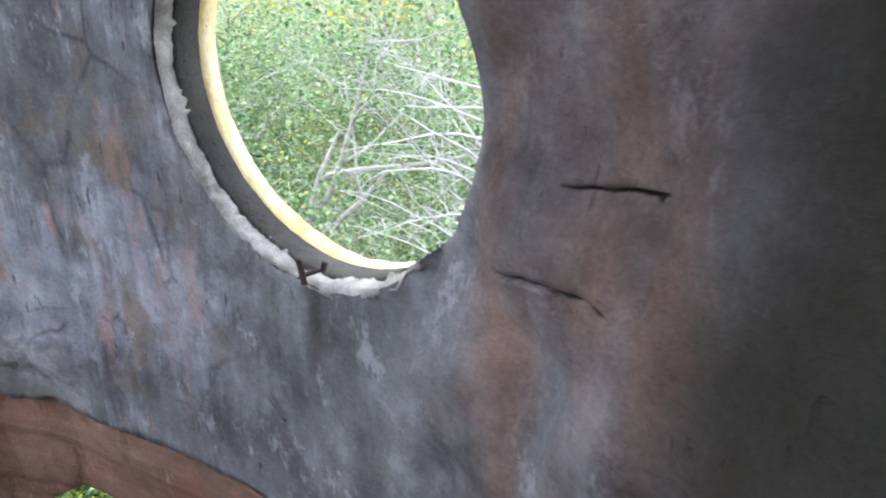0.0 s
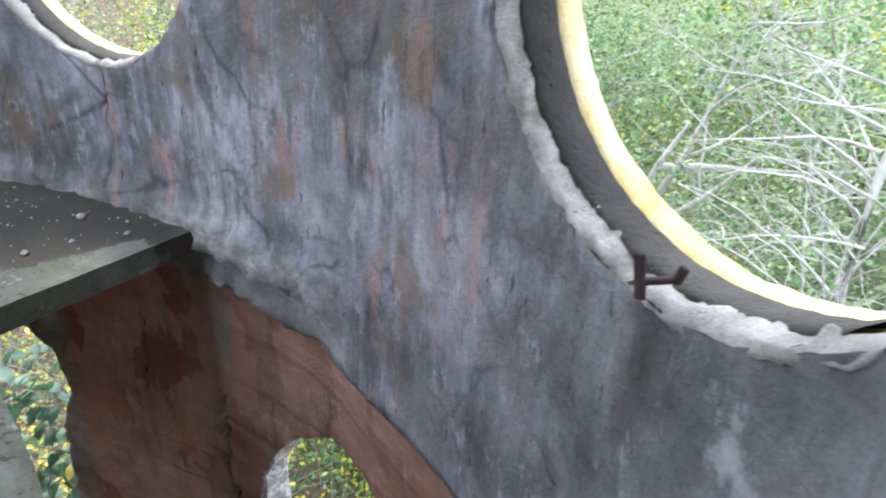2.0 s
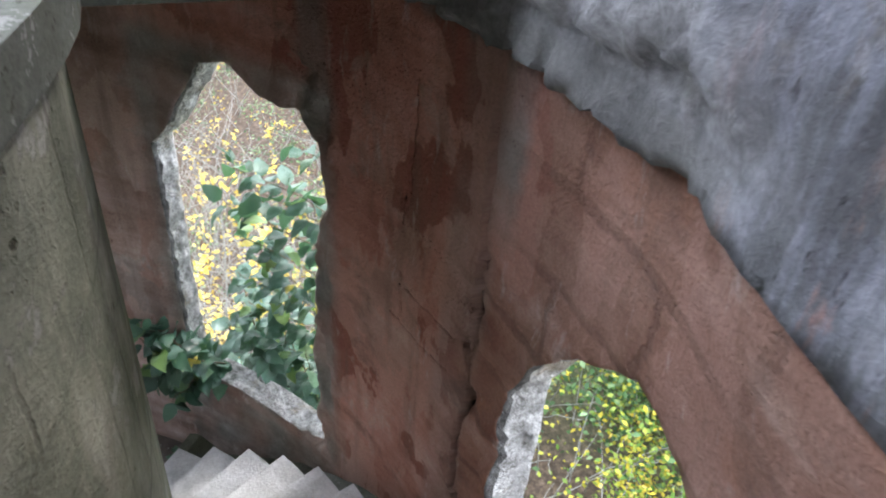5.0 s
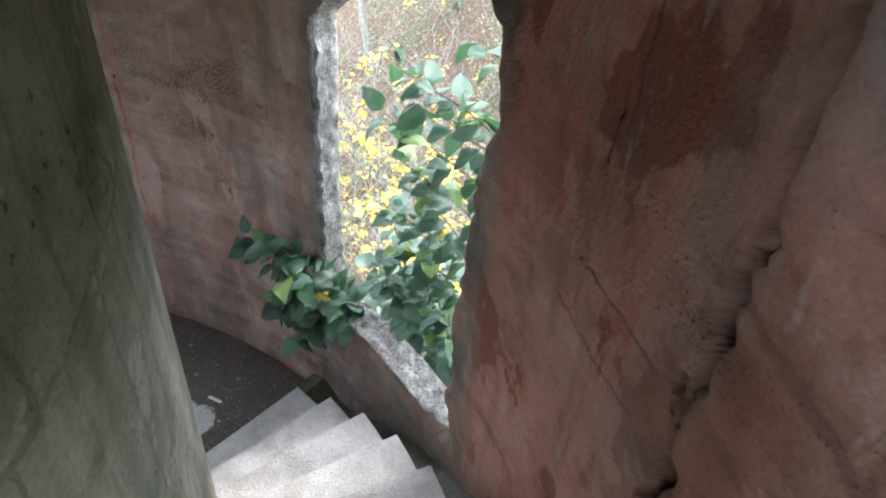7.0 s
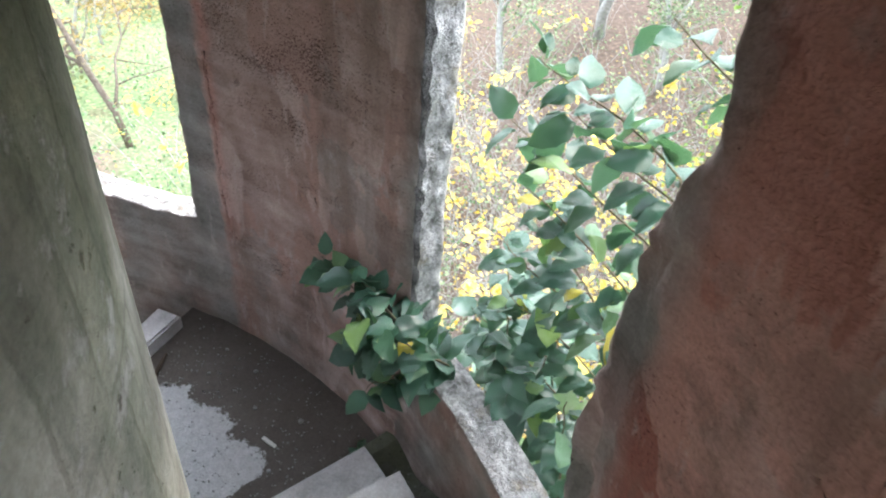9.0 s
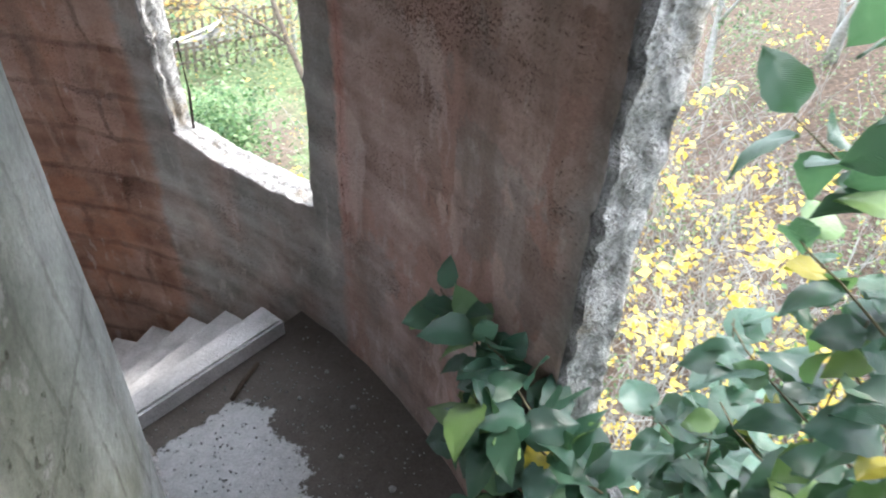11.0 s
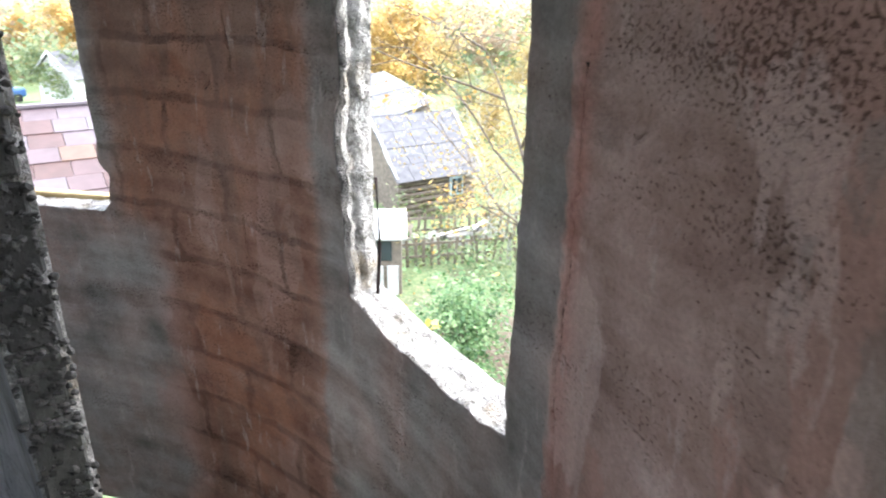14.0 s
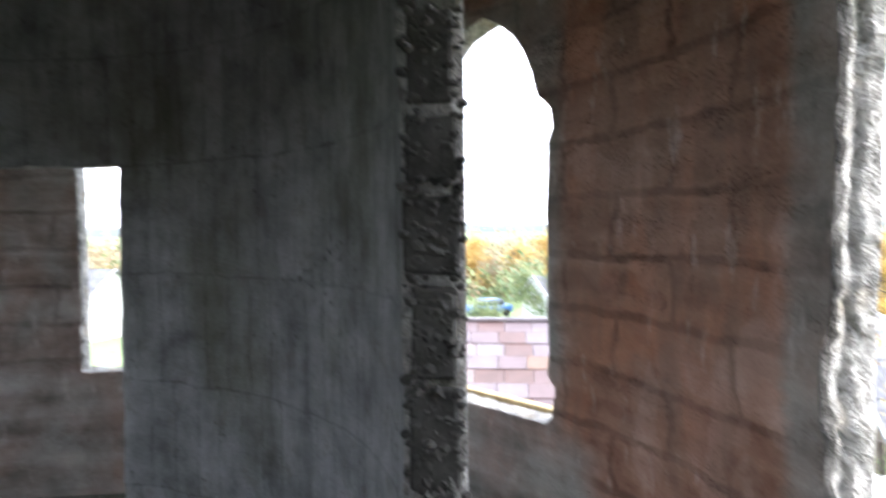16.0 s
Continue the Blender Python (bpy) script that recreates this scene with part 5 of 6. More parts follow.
# pale arching shrub: long bare stems that fan out
fan = tagged(new("bare_shrub"), "pale leafless shrub with long arching tangled stems", "shrub")
rr = random.Random(14)
for k in range(16):
    lots, _tips = branching((rr.gauss(0, 0.06), rr.gauss(0, 0.08), 0.16 * k - 1.1), (-0.75 + rr.gauss(0, 0.3), rr.gauss(-0.1, 0.4), 0.35 + rr.gauss(0, 0.35)), rr.uniform(0.9, 2.0), 0.02, 3, rr, 0.75, 0.06, 3)
    rods("stem", lots, PALE_TWIG, fan, 4)
rods("trunk", [([Vector((0.3, 0.1, -7.4)), Vector((0.2, 0.05, -3.5)), Vector((0.05, 0, -0.9)), Vector((-0.02, 0, 0.5)), Vector((0.1, 0.1, 2.6))], [0.09, 0.075, 0.06, 0.05, 0.012])], PALE_TWIG, fan, 7)
fan.matrix_basis = Matrix.Translation(FAN)

# woods on the bank: three trees, then copies
kinds = [tree("slender tree with sparse green leaves", 11, 8.5, BARK, GREEN, 3600, 0.1),
         tree("slender tree with yellowing leaves", 12, 7.5, BROWN, LIME, 3600, 0.1),
         tree("thin tree with green and yellow leaves", 13, 9.5, BARK, GREEN, 4200, 0.1, 0.6)]
spots = [(64, 13), (72, 17), (78, 14), (83, 20), (97, 13), (102, 17), (108, 14), (113, 20), (119, 15.5), (126, 13), (132, 18), (138, 14.5), (144, 20), (150, 16), (158, 19), (165, 23), (172, 20), (180, 27), (90, 24), (106, 26), (122, 26), (140, 28), (58, 16), (186, 34), (152, 30), (96, 33), (75, 30), (115, 34)]
for i, (az, d) in enumerate(spots):
    k = kinds[(i * 7 + i // 3) % 3] if i > 2 else kinds[i]
    mtx = plant(k, az, d, i * 2.4, 0.85 + 0.3 * ((i * 13) % 7) / 7)
    if i < 3:
        k.matrix_basis = mtx
    else:
        copy_thing(k, mtx)


# shrubs and undergrowth
def clumps(n, az0, az1, d0, d1, h0, h1, per, wide, seed):
    g = np.random.default_rng(seed)
    res = []
    for _ in range(n):
        az, d = g.uniform(az0, az1), d0 + (d1 - d0) * g.random() ** 1.2
        x, y = d * math.cos(radians(az)), d * math.sin(radians(az))
        h, w = g.uniform(h0, h1), wide * g.uniform(0.6, 1.4)
        q = g.normal(size=(per, 3)) * (w, w, 0)
        z = h * np.abs(g.normal(0.5, 0.28, per))
        res.append(np.stack([x + q[:, 0] * (1 - 0.3 * z / h), y + q[:, 1] * (1 - 0.3 * z / h), gz(x, y) + z], 1))
    return np.concatenate(res)


tagged(leaf_cloud("undergrowth", clumps(520, 50, 140, 9.0, 28, 1.8, 5.5, 260, 0.55, 1), 0.125, GREEN, 1), "dense green undergrowth of shrubs on the bank", "shrubs", kind="stuff")
tagged(leaf_cloud("yellow_undergrowth", clumps(150, 85, 150, 7, 22, 1.5, 5.0, 200, 0.5, 2), 0.085, LIME, 2), "yellowing shrubs among the green on the bank", "shrubs", kind="stuff")
tagged(leaf_cloud("yellow_shrubs", clumps(90, 135, 205, 6, 24, 0.4, 3.4, 20, 0.16, 3), 0.085, GOLD, 3), "low shrubs with bright yellow leaves over brown litter", "shrubs", kind="stuff")
tagged(leaf_cloud("foot_shrubs", clumps(90, 58, 112, 4.5, 9.5, 0.3, 2.2, 26, 0.25, 33), 0.09, GOLD, 33), "low yellow-leaved shrubs over litter under the tower", "shrubs", kind="stuff")
tagged(leaf_cloud("foot_weeds", clumps(70, 58, 112, 4.5, 9.5, 0.3, 1.8, 30, 0.25, 34), 0.1, GREEN, 34), "green weeds and brambles under the tower", "weeds", kind="stuff")
tagged(leaf_cloud("green_shrubs", clumps(170, 130, 205, 8, 28, 0.4, 3.0, 110, 0.4, 4), 0.08, GREEN, 4), "scattered green shrubs below the tower", "shrubs", kind="stuff")
g = np.random.default_rng(6)
az, d = np.radians(g.uniform(120, 230, 3000)), 4 + 20 * g.random(3000)
px_, py_ = d * np.cos(az), d * np.sin(az)
tagged(leaf_cloud("fallen_leaves", np.stack([px_, py_, [gz(a, b) + 0.03 for a, b in zip(px_, py_)]], 1), 0.07, AUTUMN, 6, lean=0.2), "fallen yellow and brown leaves on the ground", "leaves", kind="stuff")
lots = []
rr = random.Random(21)
for _ in range(1100):
    az, d = rr.uniform(60, 200), rr.uniform(6.5, 20)
    x, y = d * math.cos(radians(az)), d * math.sin(radians(az))
    p, w = Vector((x, y, gz(x, y) - 0.1)), Vector((rr.gauss(0, 0.5), rr.gauss(0, 0.5), 1)).normalized()
    pts, ln = [p.copy()], rr.uniform(1.0, 3.2)
    for _k in range(6):
        w = (w + Vector((rr.gauss(0, 0.18), rr.gauss(0, 0.18), -0.03))).normalized()
        p = p + w * ln / 6
        pts.append(p.copy())
    lots.append((pts, [0.012 * (1 - 0.12 * q) for q in range(7)]))
tagged(rods("thicket_stems", lots, BARK, None, 4), "thin bare grey stems of the thicket", "stems", kind="stuff")

# bare shrubs with sprigs of yellow leaves
sprigs = []
for q in range(3):
    r_ = random.Random(60 + q)
    sh = tagged(new("shrub"), "bare twiggy shrub with sprigs of yellow leaves", "shrub", "shrubs below the tower")
    lots, tips = [], []
    for k in range(5):
        branching((r_.gauss(0, 0.12), r_.gauss(0, 0.12), -0.1), (r_.gauss(0, 0.35), r_.gauss(0, 0.35), 1), r_.uniform(1.6, 2.8), 0.013, 2, r_, 0.55, 0.01, 4, lots, tips)
    rods("branch_frame", lots, BARK, sh, 4)
    g = np.random.default_rng(70 + q)
    t_ = np.array([tuple(p_) for p_ in tips])
    pick = t_[g.integers(0, len(t_), 17)]
    leaf_cloud("leaves", np.repeat(pick, 9, 0) + g.normal(size=(153, 3)) * 0.06, 0.095, GOLD, 80 + q, sh)
    sprigs.append(sh)
rr = random.Random(90)
for i in range(66):
    az, d = rr.uniform(138, 192), rr.uniform(5.5, 15)
    k = sprigs[i % 3]
    mtx = plant(k, az, d, rr.uniform(0, 6), rr.uniform(0.7, 1.35))
    if i < 3:
        k.matrix_basis = mtx
    else:
        copy_thing(k, mtx)

# garden sapling
sap = tagged(new("bush"), "bright green young bush in the garden", "bush")
pos = np.random.default_rng(31).normal(size=(2600, 3)) * (0.5, 0.5, 0.55) + (0, 0, 1.0)
pos = pos[pos[:, 2] > 0.05]
leaf_cloud("crown", pos, 0.12, GREEN, 31, sap)
lots, _t2 = branching((0, 0, -0.1), (0, 0, 1), 1.3, 0.025, 2, random.Random(3), 0.5)
rods("stem", lots, BROWN, sap, 5)
sap.matrix_basis = Matrix.Translation((-10.9, -6.6, gz(-10.9, -6.6)))
copy_thing(sap, Matrix.LocRotScale((-12.2, -8.0, gz(-12.2, -8.0) - 0.1), Euler((0, 0, 2)), (0.6, 0.6, 0.5)))
copy_thing(sap, Matrix.LocRotScale((-9.6, -5.2, gz(-9.6, -5.2) - 0.1), Euler((0, 0, 4)), (0.7, 0.7, 0.5)))

# ---- houses ----
SLATE = simple("grey_slate", (0.07, 0.07, 0.078), (0.15, 0.15, 0.16), 2.5, 0.85, 0.3)
LOGS = simple("weathered_logs", (0.1, 0.085, 0.07), (0.24, 0.2, 0.165), 6, 0.9, 0.5)
WHITE = simple("old_white_paint", (0.4, 0.4, 0.39), (0.6, 0.6, 0.58), 5, 0.7, 0.2)
BLUE = simple("pale_blue_paint", (0.3, 0.45, 0.55), (0.45, 0.6, 0.68), 5, 0.6, 0.2)
GLASS = Nodes("window_glass", 0.08, spec=0.6).done((0.03, 0.04, 0.05))
TILE = Nodes("red_brown_tile", 0.6, spec=0.4)
TILE = TILE.done(TILE.mix(0.4, TILE.ramp(TILE.random(), (0.0, (0.075, 0.042, 0.036)), (0.3, (0.09, 0.055, 0.053)), (0.6, (0.1, 0.076, 0.084)), (0.85, (0.13, 0.112, 0.122)), (1.0, (0.125, 0.072, 0.048))), TILE.ramp(TILE.noise(TILE.coords("World"), 3, 5), (0.3, 0.5), (0.7, 1.3)), "MULTIPLY"), TILE.noise(TILE.coords("World"), 12), 0.3, 0.01)


def bx(name, parent, mat, size, place, turn=0, tilt=0, bevel=0.0, label=""):
    ob = part(name, box(*size, bevel), mat, parent, label)
    ob.matrix_basis = pose(*place, tilt, 0, turn)
    return ob


def roof_rows(parent, length, slope, rise, over, count, across, mat, thick=0.03, side=1, name="slate"):
    """Overlapping sheets up one slope; the ridge lies along x at y = 0."""
    ang = math.atan2(rise, slope)
    run = math.hypot(slope, rise) + over
    h, w = run / count, length / across
    sheet_ = None
    for i in range(count):
        for j in range(across):
            f = (i + 0.5) * h
            z = rise - math.sin(ang) * f + 0.02 + 0.012 * (i % 2)
            m = pose(-length / 2 + (j + 0.5 + 0.22 * (i % 2) - 0.11) * w, side * math.cos(ang) * f, z, -side * (math.degrees(ang) - 1.6), 0, 0)
            if sheet_ is None:
                sheet_ = part(name, box(w - 0.012, h * 1.08, thick, 0.004), mat, parent)
                ob = sheet_
            else:
                ob = new(name, sheet_.data)
                ob.parent = parent
            ob.matrix_basis = m


def cottage(name, label, m, length, depth, eave, rise, wallmat, windows, count=4, across=5, pane=1.0, high=0.55):
    th = tagged(new(name), label, "house")
    th.matrix_basis = m
    bm = bmesh.new()
    x, y = length / 2, depth / 2
    low = [bm.verts.new(p) for p in ((-x, -y, -0.6), (x, -y, -0.6), (x, y, -0.6), (-x, y, -0.6))]
    top = [bm.verts.new(p) for p in ((-x, -y, eave), (x, -y, eave), (x, y, eave), (-x, y, eave))]
    g1, g2 = bm.verts.new((-x, 0, eave + rise)), bm.verts.new((x, 0, eave + rise))
    for f in ((low[0], low[1], top[1], top[0]), (low[2], low[3], top[3], top[2]), (low[3], low[0], top[0], g1, top[3]), (low[1], low[2], top[2], g2, top[1]), tuple(low[::-1])):
        bm.faces.new(f)
    part("wall", bm, wallmat, th)
    if wallmat is LOGS:
        for i in range(int(eave / 0.22)):
            pts, rad = [(-x - 0.1, y + 0.02, 0.11 + i * 0.22), (x + 0.1, y + 0.02, 0.11 + i * 0.22)], [0.1, 0.1]
            rods("log", [(pts, rad)], LOGS, th, 7)
    rf = new("roof")
    rf.parent = th
    rf.matrix_basis = pose(0, 0, eave)
    for side in (1, -1):
        roof_rows(rf, length + 0.5, y, rise, 0.45, count, across, SLATE, 0.03, side)
    for sx in (-1, 1):
        for side in (1, -1):
            bx("barge_board", th, WHITE, (0.05, math.hypot(y + 0.4, rise), 0.16), (sx * (x + 0.26), side * (y + 0.3) / 2, eave + rise / 2 - 0.08), 0, -side * math.degrees(math.atan2(rise, y)))
    for wx in windows:
        w = new("window")
        w.parent = th
        w.matrix_basis = pose(wx, y + 0.12, eave * high) @ Matrix.Diagonal((pane, 1, pane, 1))
        bx("frame", w, BLUE, (0.9, 0.08, 1.15), (0, 0, 0), bevel=0.01)
        bx("pane", w, GLASS, (0.3, 0.03, 0.9), (-0.19, 0.045, 0))
        bx("pane", w, GLASS, (0.3, 0.03, 0.9), (0.19, 0.045, 0))
    return th


def facing(x, y, turn):
    return pose(x, y, gz(x, y), 0, 0, turn)


# the long log house: its eave side looks towards the tower
cottage("house", "weathered log cottage with a grey slate roof and pale blue window", pose(-18.75, -16.6, -6.0, 0, 0, -15), 3.0, 3.8, 1.65, 1.65, LOGS, (-0.75,), 4, 5, 0.62, 0.55)
cottage("house", "grey cottage with a slate roof behind the log house", pose(-24, -27, -5.8, 0, 0, 20), 7, 6, 1.7, 1.3, LOGS, (1, -1), 4, 5, 0.7)
cottage("house", "small white-walled house beyond the meadow", pose(-18.0, -48.5, -6.0, 0, 0, 15), 4, 4, 2.3, 1.4, WHITE, (0.8,))
cottage("house", "white house with a pale roof across the grass", pose(18.5, -50, -6.0, 0, 0, -20), 8, 6, 2.6, 2.2, WHITE, (1.5, -1.5))

# the neighbouring building's tiled roof below the tower
near_house = tagged(new("outbuilding"), "long low building with a red-brown tiled roof", "building")
near_house.matrix_basis = pose(-5.3, -15.6, -6.0, 0, 0, -14)
bm = box(11, 8.2, 3.4, 0.02, base=True)
part("wall", bm, OUTSIDE, near_house)
rf = new("roof")
rf.parent = near_house
rf.matrix_basis = pose(0, 0, 3.3)
roof_rows(rf, 11.6, 4.1, 1.75, 0.4, 9, 17, TILE, 0.035, 1, "tile")
roof_rows(rf, 11.6, 4.1, 1.75, 0.4, 3, 4, TILE, 0.035, -1, "tile")
bx("ridge_cap", rf, TILE, (11.7, 0.22, 0.06), (0, 0, 1.83))

# a weathered board left along the outer edge of a window sill
OAK = simple("yellowed_board", (0.34, 0.25, 0.12), (0.52, 0.42, 0.24), 14, 0.85, 0.4)
board = part("sill_board", box(1.0, 0.05, 0.025, 0.004, 0.004, 2), OAK)
board.matrix_basis = Matrix.Translation(at(213.5, R + WALL + 0.01, 0.745)) @ pose(0, 0, 0, 0, 0, 213.5 + 90)
tagged(board, "weathered yellowish board along the window sill", "board")

# shed
shed = tagged(new("shed"), "patched garden shed of white and brown boards", "shed")
shed.matrix_basis = pose(-12.3, -11.6, gz(-12.3, -11.6), 0, 0, -43)
TEAL = simple("teal_board", (0.08, 0.22, 0.2), (0.16, 0.33, 0.3), 6, 0.7, 0.2)
bx("roof", shed, WHITE, (2.2, 1.9, 0.06), (0, 0, 1.78), 0, -6)
bx("wall", shed, LOGS, (1.9, 1.5, 1.75), (0, 0, 0.85))
for i, (w, mt, z, h) in enumerate([(0.3, WHITE, 0.45, 0.85), (0.34, WHITE, 0.45, 0.85), (0.3, WHITE, 0.45, 0.85), (0.3, WHITE, 0.45, 0.85)]):
    bx("board", shed, mt, (w, 0.03, h), (-0.72 + i * 0.42, 0.775, z))
bx("board", shed, simple("orange_board", (0.4, 0.16, 0.07), (0.5, 0.22, 0.1), 6, 0.8, 0.2), (0.16, 0.04, 0.75), (0.3, 0.78, 1.3))
bx("board", shed, TEAL, (0.42, 0.04, 0.62), (0.66, 0.78, 1.32))
bx("window", shed, GLASS, (0.6, 0.03, 0.55), (-0.4, 0.78, 1.3))

# picket fences
for (x0, y0), (x1, y1), n in (((-13.4, -12.2), (-17.6, -9.4), 22), ((-14.8, -14.0), (-19.5, -10.6), 24)):
    fence = tagged(new("fence"), "old grey wooden picket fence across the garden", "fence")
    fence.location = (x0, y0, gz(x0, y0))
    picket = None
    turn = math.degrees(math.atan2(y1 - y0, x1 - x0))
    for i in range(n):
        f = i / (n - 1)
        if picket is None:
            picket = part("picket", box(0.09, 0.025, 0.95, 0.006, base=True), LOGS, fence)
            ob = picket
        else:
            ob = new("picket", picket.data)
            ob.parent = fence
        x, y = x0 + (x1 - x0) * f, y0 + (y1 - y0) * f
        ob.matrix_basis = pose(x - x0, y - y0, gz(x, y) - gz(x0, y0) - 0.05, random.uniform(-5, 5), random.uniform(-5, 5), turn)
    ln = math.hypot(x1 - x0, y1 - y0)
    for z in (0.3, 0.7):
        bx("rail", fence, LOGS, (ln, 0.04, 0.07), ((x1 - x0) / 2, (y1 - y0) / 2, z), turn)

# clutter before the cottage: boards and a low wall of rubble
for i, (x, y, s, t) in enumerate([(-15.9, -12.6, 1.3, 10), (-16.6, -12.2, 1.6, -20), (-15.2, -13.0, 0.9, 40), (-17.5, -11.8, 1.5, 5)]):
    plank = part("plank", box(s, 0.22, 0.05, 0.01), WHITE if i % 2 else LOGS)
    plank.matrix_basis = pose(x, y, gz(x, y) + 0.35 + 0.1 * i, 12, 6, t)
    tagged(plank, "loose weathered plank heaped before the cottage", "plank", "planks before the cottage")
    h = part("rubble_block", box(s * 0.6, 0.5, 0.45, 0.05, 0.06, i, base=True), STONE)
    h.matrix_basis = pose(x, y, gz(x, y) - 0.05, 0, 0, t)
    tagged(h, "grey rubble block lying before the cottage", "block", "rubble before the cottage")

# parked car far off on the grass
CARBLUE = simple("blue_car_paint", (0.05, 0.12, 0.3), (0.07, 0.16, 0.36), 3, 0.3, 0.05)
RUBBER = simple("tyre_rubber", (0.02, 0.02, 0.02), (0.04, 0.04, 0.04), 20, 0.9, 0.3)
car = tagged(new("car"), "small blue car parked on the grass", "car")
car.matrix_basis = pose(-13.2, -52, gz(-13.2, -52), 0, 0, 20)
bm = box(3.9, 1.6, 0.6, 0.12)
part("body", bm, CARBLUE, car).matrix_basis = pose(0, 0, 0.65)
bm = box(2.1, 1.4, 0.55, 0.16)
part("cabin", bm, GLASS, car).matrix_basis = pose(-0.15, 0, 1.15)
bx("roof", car, CARBLUE, (1.5, 1.25, 0.05), (-0.15, 0, 1.43), bevel=0.02)
wheel = None
for x in (-1.2, 1.2):
    for y in (-0.75, 0.75):
        bm = bmesh.new()
        bmesh.ops.create_cone(bm, cap_ends=True, segments=18, radius1=0.31, radius2=0.31, depth=0.2)
        w = part("wheel", bm, RUBBER, car)
        w.matrix_basis = pose(x, y, 0.31, 90)

# far autumn trees, then the hills
# distance haze is mixed into these three leaf colours
FAR_GOLD = leafy("hazed_gold_leaves", (0.27, 0.185, 0.06), (0.36, 0.265, 0.09), (0.42, 0.34, 0.16))
FAR_RUST = leafy("hazed_rust_leaves", (0.22, 0.145, 0.085), (0.29, 0.2, 0.12), (0.32, 0.25, 0.155), (0.2, 0.2, 0.13))
FAR_GREEN = leafy("hazed_green_leaves", (0.1, 0.155, 0.075), (0.17, 0.22, 0.1), (0.27, 0.275, 0.125))
big = [tree("tall autumn tree with yellow leaves", 41, 11, BROWN, FAR_GOLD, 5200, 0.42, 0.6, 3, 4, 0, 0.7), tree("tall autumn tree with orange leaves", 42, 12, BROWN, FAR_RUST, 5200, 0.42, 0.6, 3, 4, 0, 0.75), tree("round tree with haze-paled yellow leaves", 43, 9, BROWN, FAR_GOLD, 5200, 0.4, 0.6, 3, 4, 0, 0.7), tree("spreading tree with green leaves", 44, 8, BROWN, FAR_GREEN, 5200, 0.38, 0.6, 3, 4, 0, 0.7)]
rr = random.Random(77)
rf_ = random.Random(5)
far_spots = [(rf_.uniform(203, 256), rf_.uniform(44, 100)) for _ in range(46)] + [(226, 54), (229, 58), (222, 57), (218, 62), (233, 60), (214, 56), (238, 64), (243, 70), (210, 60), (206, 66), (248, 74), (252, 70), (256, 78), (260, 72), (264, 80), (268, 74), (224, 76), (230, 80), (216, 82), (236, 84), (246, 90), (200, 62), (194, 58), (284, 78), (288, 84), (292, 76), (221, 70), (227, 68), (212, 74), (258, 92), (250, 98), (219, 42), (216, 36), (213, 48), (296, 90), (280, 88)]
order = [0, 1, 2, 0, 1, 3, 0, 1, 2, 3, 1, 0, 1, 2, 0, 3]
used = set()
for i, (az, d) in enumerate(far_spots):
    k = order[i % 16] if d > 50 else 2 + i % 2
    mtx = plant(big[k], az, d, i * 1.9, 0.46 + 0.2 * rr.random())
    if k in used:
        copy_thing(big[k], mtx)
    else:
        used.add(k)
        big[k].matrix_basis = mtx
COPSE = leafy("golden_copse_leaves", (0.42, 0.25, 0.08), (0.52, 0.34, 0.1), (0.58, 0.44, 0.16), (0.36, 0.23, 0.1))
copse = tree("dense golden autumn tree of the copse behind the houses", 47, 9, BROWN, COPSE, 7000, 0.34, 0.6, 3, 4, 0, 0.5)
copse.matrix_basis = plant(copse, 225.4, 54, 0.4, 0.72)
for i, (az, d, k) in enumerate([(227.6, 52, 0.8), (223.6, 56, 0.66), (229.4, 55, 0.75), (226.6, 58, 0.85), (231.2, 53, 0.7), (222.6, 60, 0.6), (233.5, 57, 0.75), (251.5, 70, 0.9), (254, 74, 0.8), (257, 72, 0.9), (248.5, 68, 0.7)]):
    copy_thing(copse, plant(copse, az, d, i * 1.7, k))
# a yellow-leaved small tree beside the cottage
thin = tree("thin tree with sparse yellow leaves beside the cottage", 15, 5.2, BARK, FAR_GOLD, 1300, 0.1)
thin.matrix_basis = plant(thin, 213.6, 21.0, 1.0, 1.0)
copy_thing(thin, plant(thin, 211.0, 19.0, 3.0, 0.85))
copy_thing(thin, plant(thin, 207.5, 20.0, 5.0, 1.0))

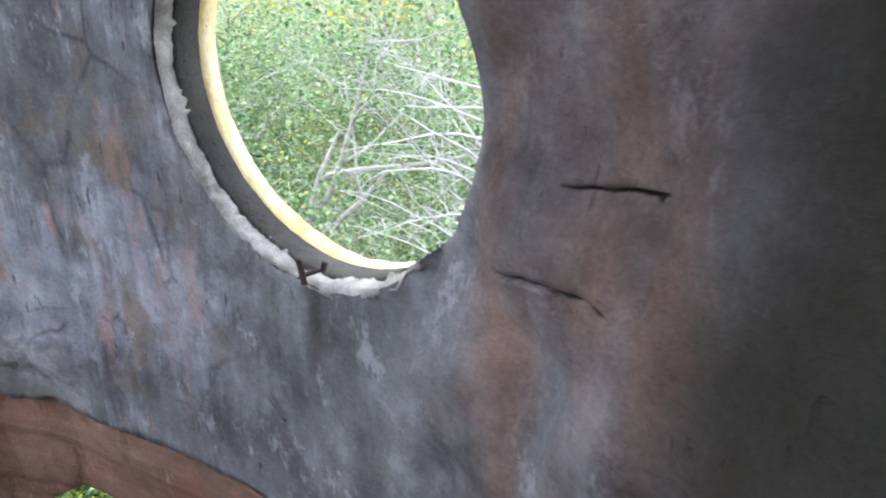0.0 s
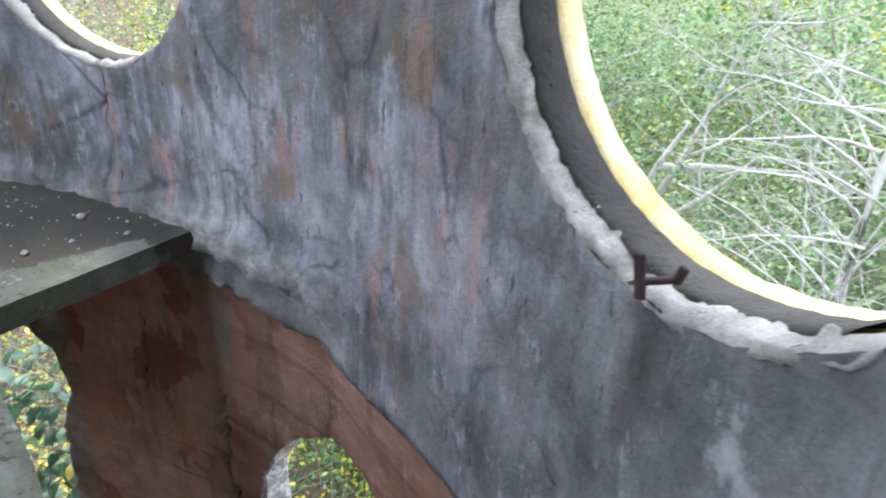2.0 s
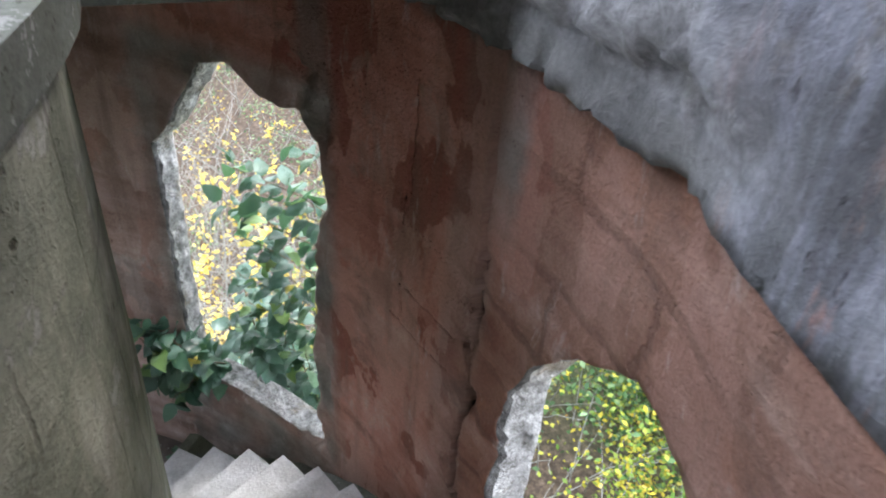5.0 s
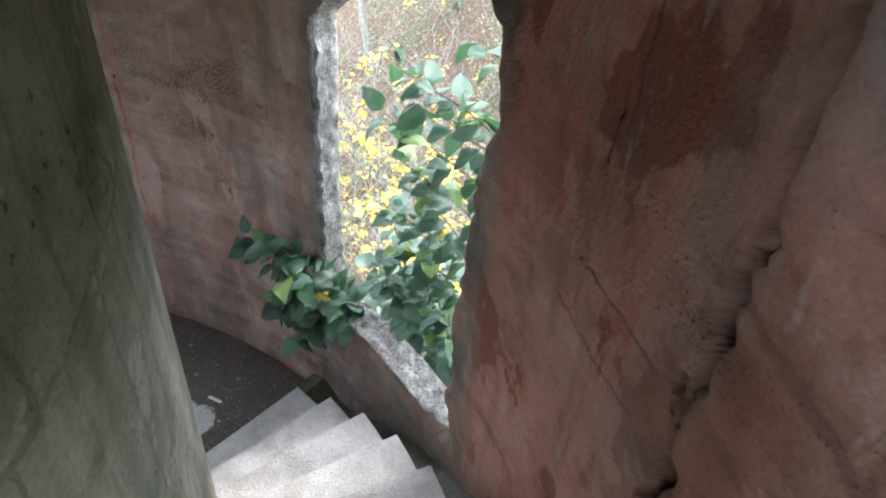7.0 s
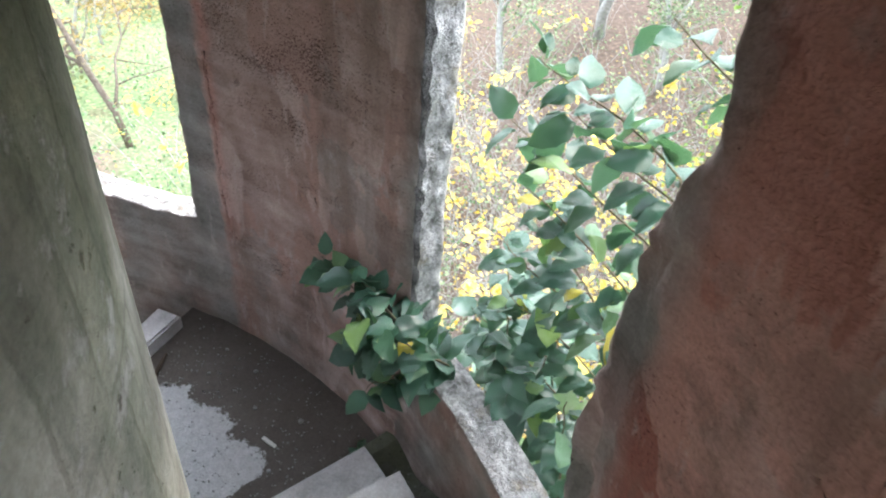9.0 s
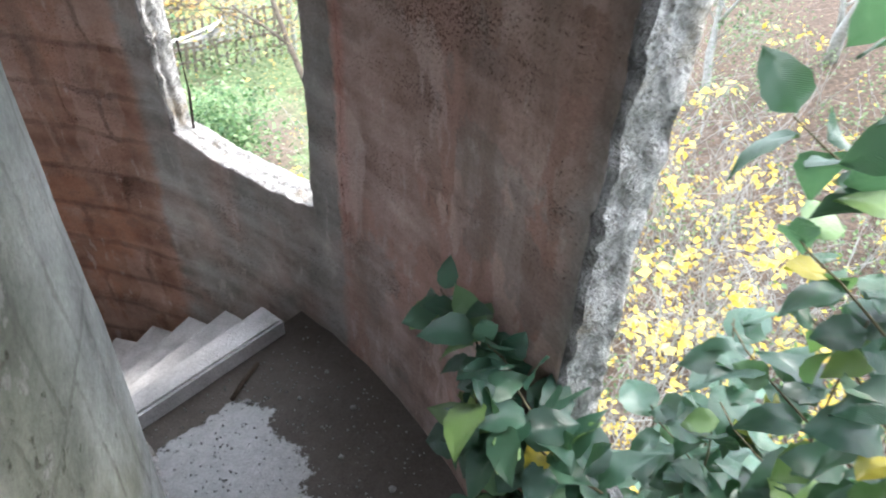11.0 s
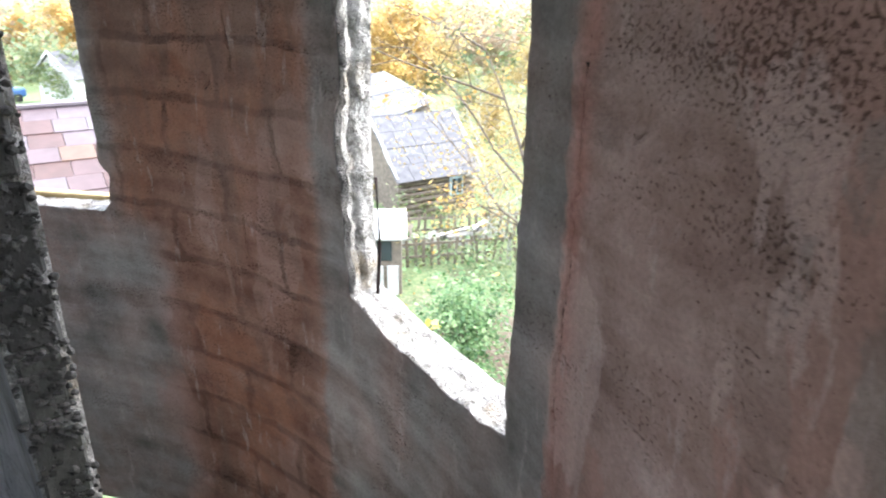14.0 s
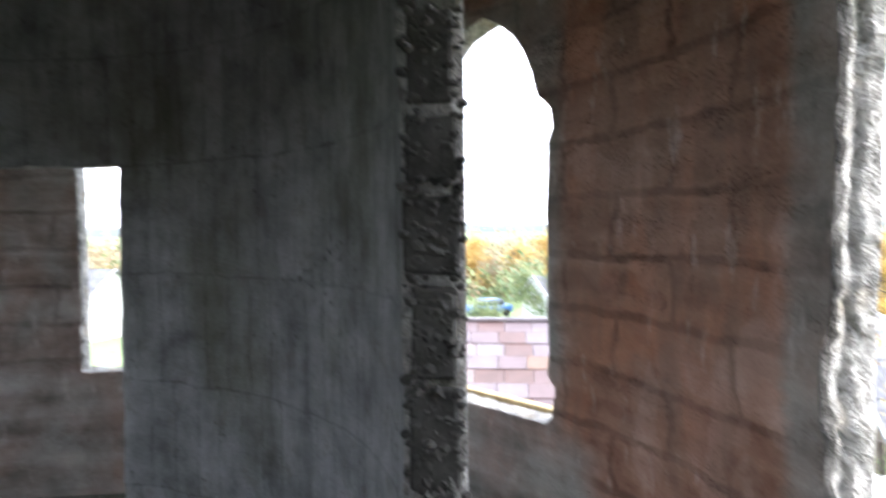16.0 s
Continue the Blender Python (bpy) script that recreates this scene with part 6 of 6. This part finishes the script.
# a taller tree of the same sort in the near garden, its twigs across the window's edge
twiggy = tree("tall twiggy garden tree with sparse yellow and rust leaves", 19, 11.5, BROWN, AUTUMN, 3200, 0.11, 0.62, 3, 6, 0.01, 0.2, 0.009)
twiggy.matrix_basis = Matrix.Translation((-13.6, -6.0, gz(-13.6, -6.0)))

# shrubs and small trees of the garden's far side
for az_, d_, s_ in [(209, 26, 0.5), (206, 30, 0.6), (211, 32, 0.55), (203, 25, 0.5), (214, 35, 0.6), (208, 38, 0.65), (204, 36, 0.6), (212, 40, 0.6), (206.5, 22, 0.4), (217, 34, 0.5), (201, 30, 0.6)]:
    copy_thing(thin, plant(thin, az_, d_, az_ * 3.1, s_ * 1.6))
tagged(leaf_cloud("garden_shrubs", clumps(55, 199, 226, 24, 50, 0.5, 2.4, 120, 0.6, 14), 0.16, FAR_GOLD, 14), "yellowing shrubs on the garden's far side", "shrubs", kind="stuff")
tagged(leaf_cloud("garden_bushes", clumps(60, 199, 226, 17, 50, 0.4, 1.5, 110, 0.5, 15), 0.14, FAR_GREEN, 15), "low green bushes and weeds of the garden", "bushes", kind="stuff")

tagged(leaf_cloud("far_woods", clumps(560, 190, 300, 66, 190, 2.5, 6.4, 150, 2.2, 24), 0.6, FAR_RUST, 24), "far autumn woods of brown and orange trees", "woods", kind="stuff")
tagged(leaf_cloud("far_green_woods", clumps(260, 190, 300, 60, 190, 2.0, 5.0, 150, 2.2, 25), 0.6, FAR_GREEN, 25), "far woods of dull green trees", "woods", kind="stuff")
# the hills' bluish haze is part of their base colour
HILL = simple("far_woods", (0.1, 0.125, 0.14), (0.17, 0.175, 0.165), 0.05, 1.0, 0.0, "World")
vs, fs = [], []
for i in range(241):
    w = 2 * math.pi * i / 240
    c, s = math.cos(w), math.sin(w)
    top = 3.2 + 4 * abs(noise.noise((c * 2.2, s * 2.2, 3))) + 1.2 * noise.noise((c * 26, s * 26, 1))
    vs += [(430 * c, 430 * s, -8), (430 * c, 430 * s, top * 0.55), (470 * c, 470 * s, top)]
for i in range(240):
    for j in range(2):
        fs.append((i * 3 + j, i * 3 + j + 1, i * 3 + j + 4, i * 3 + j + 3))
tagged(raw("backdrop", vs, fs, [HILL], smooth=True), "distant wooded hills", kind="structure")
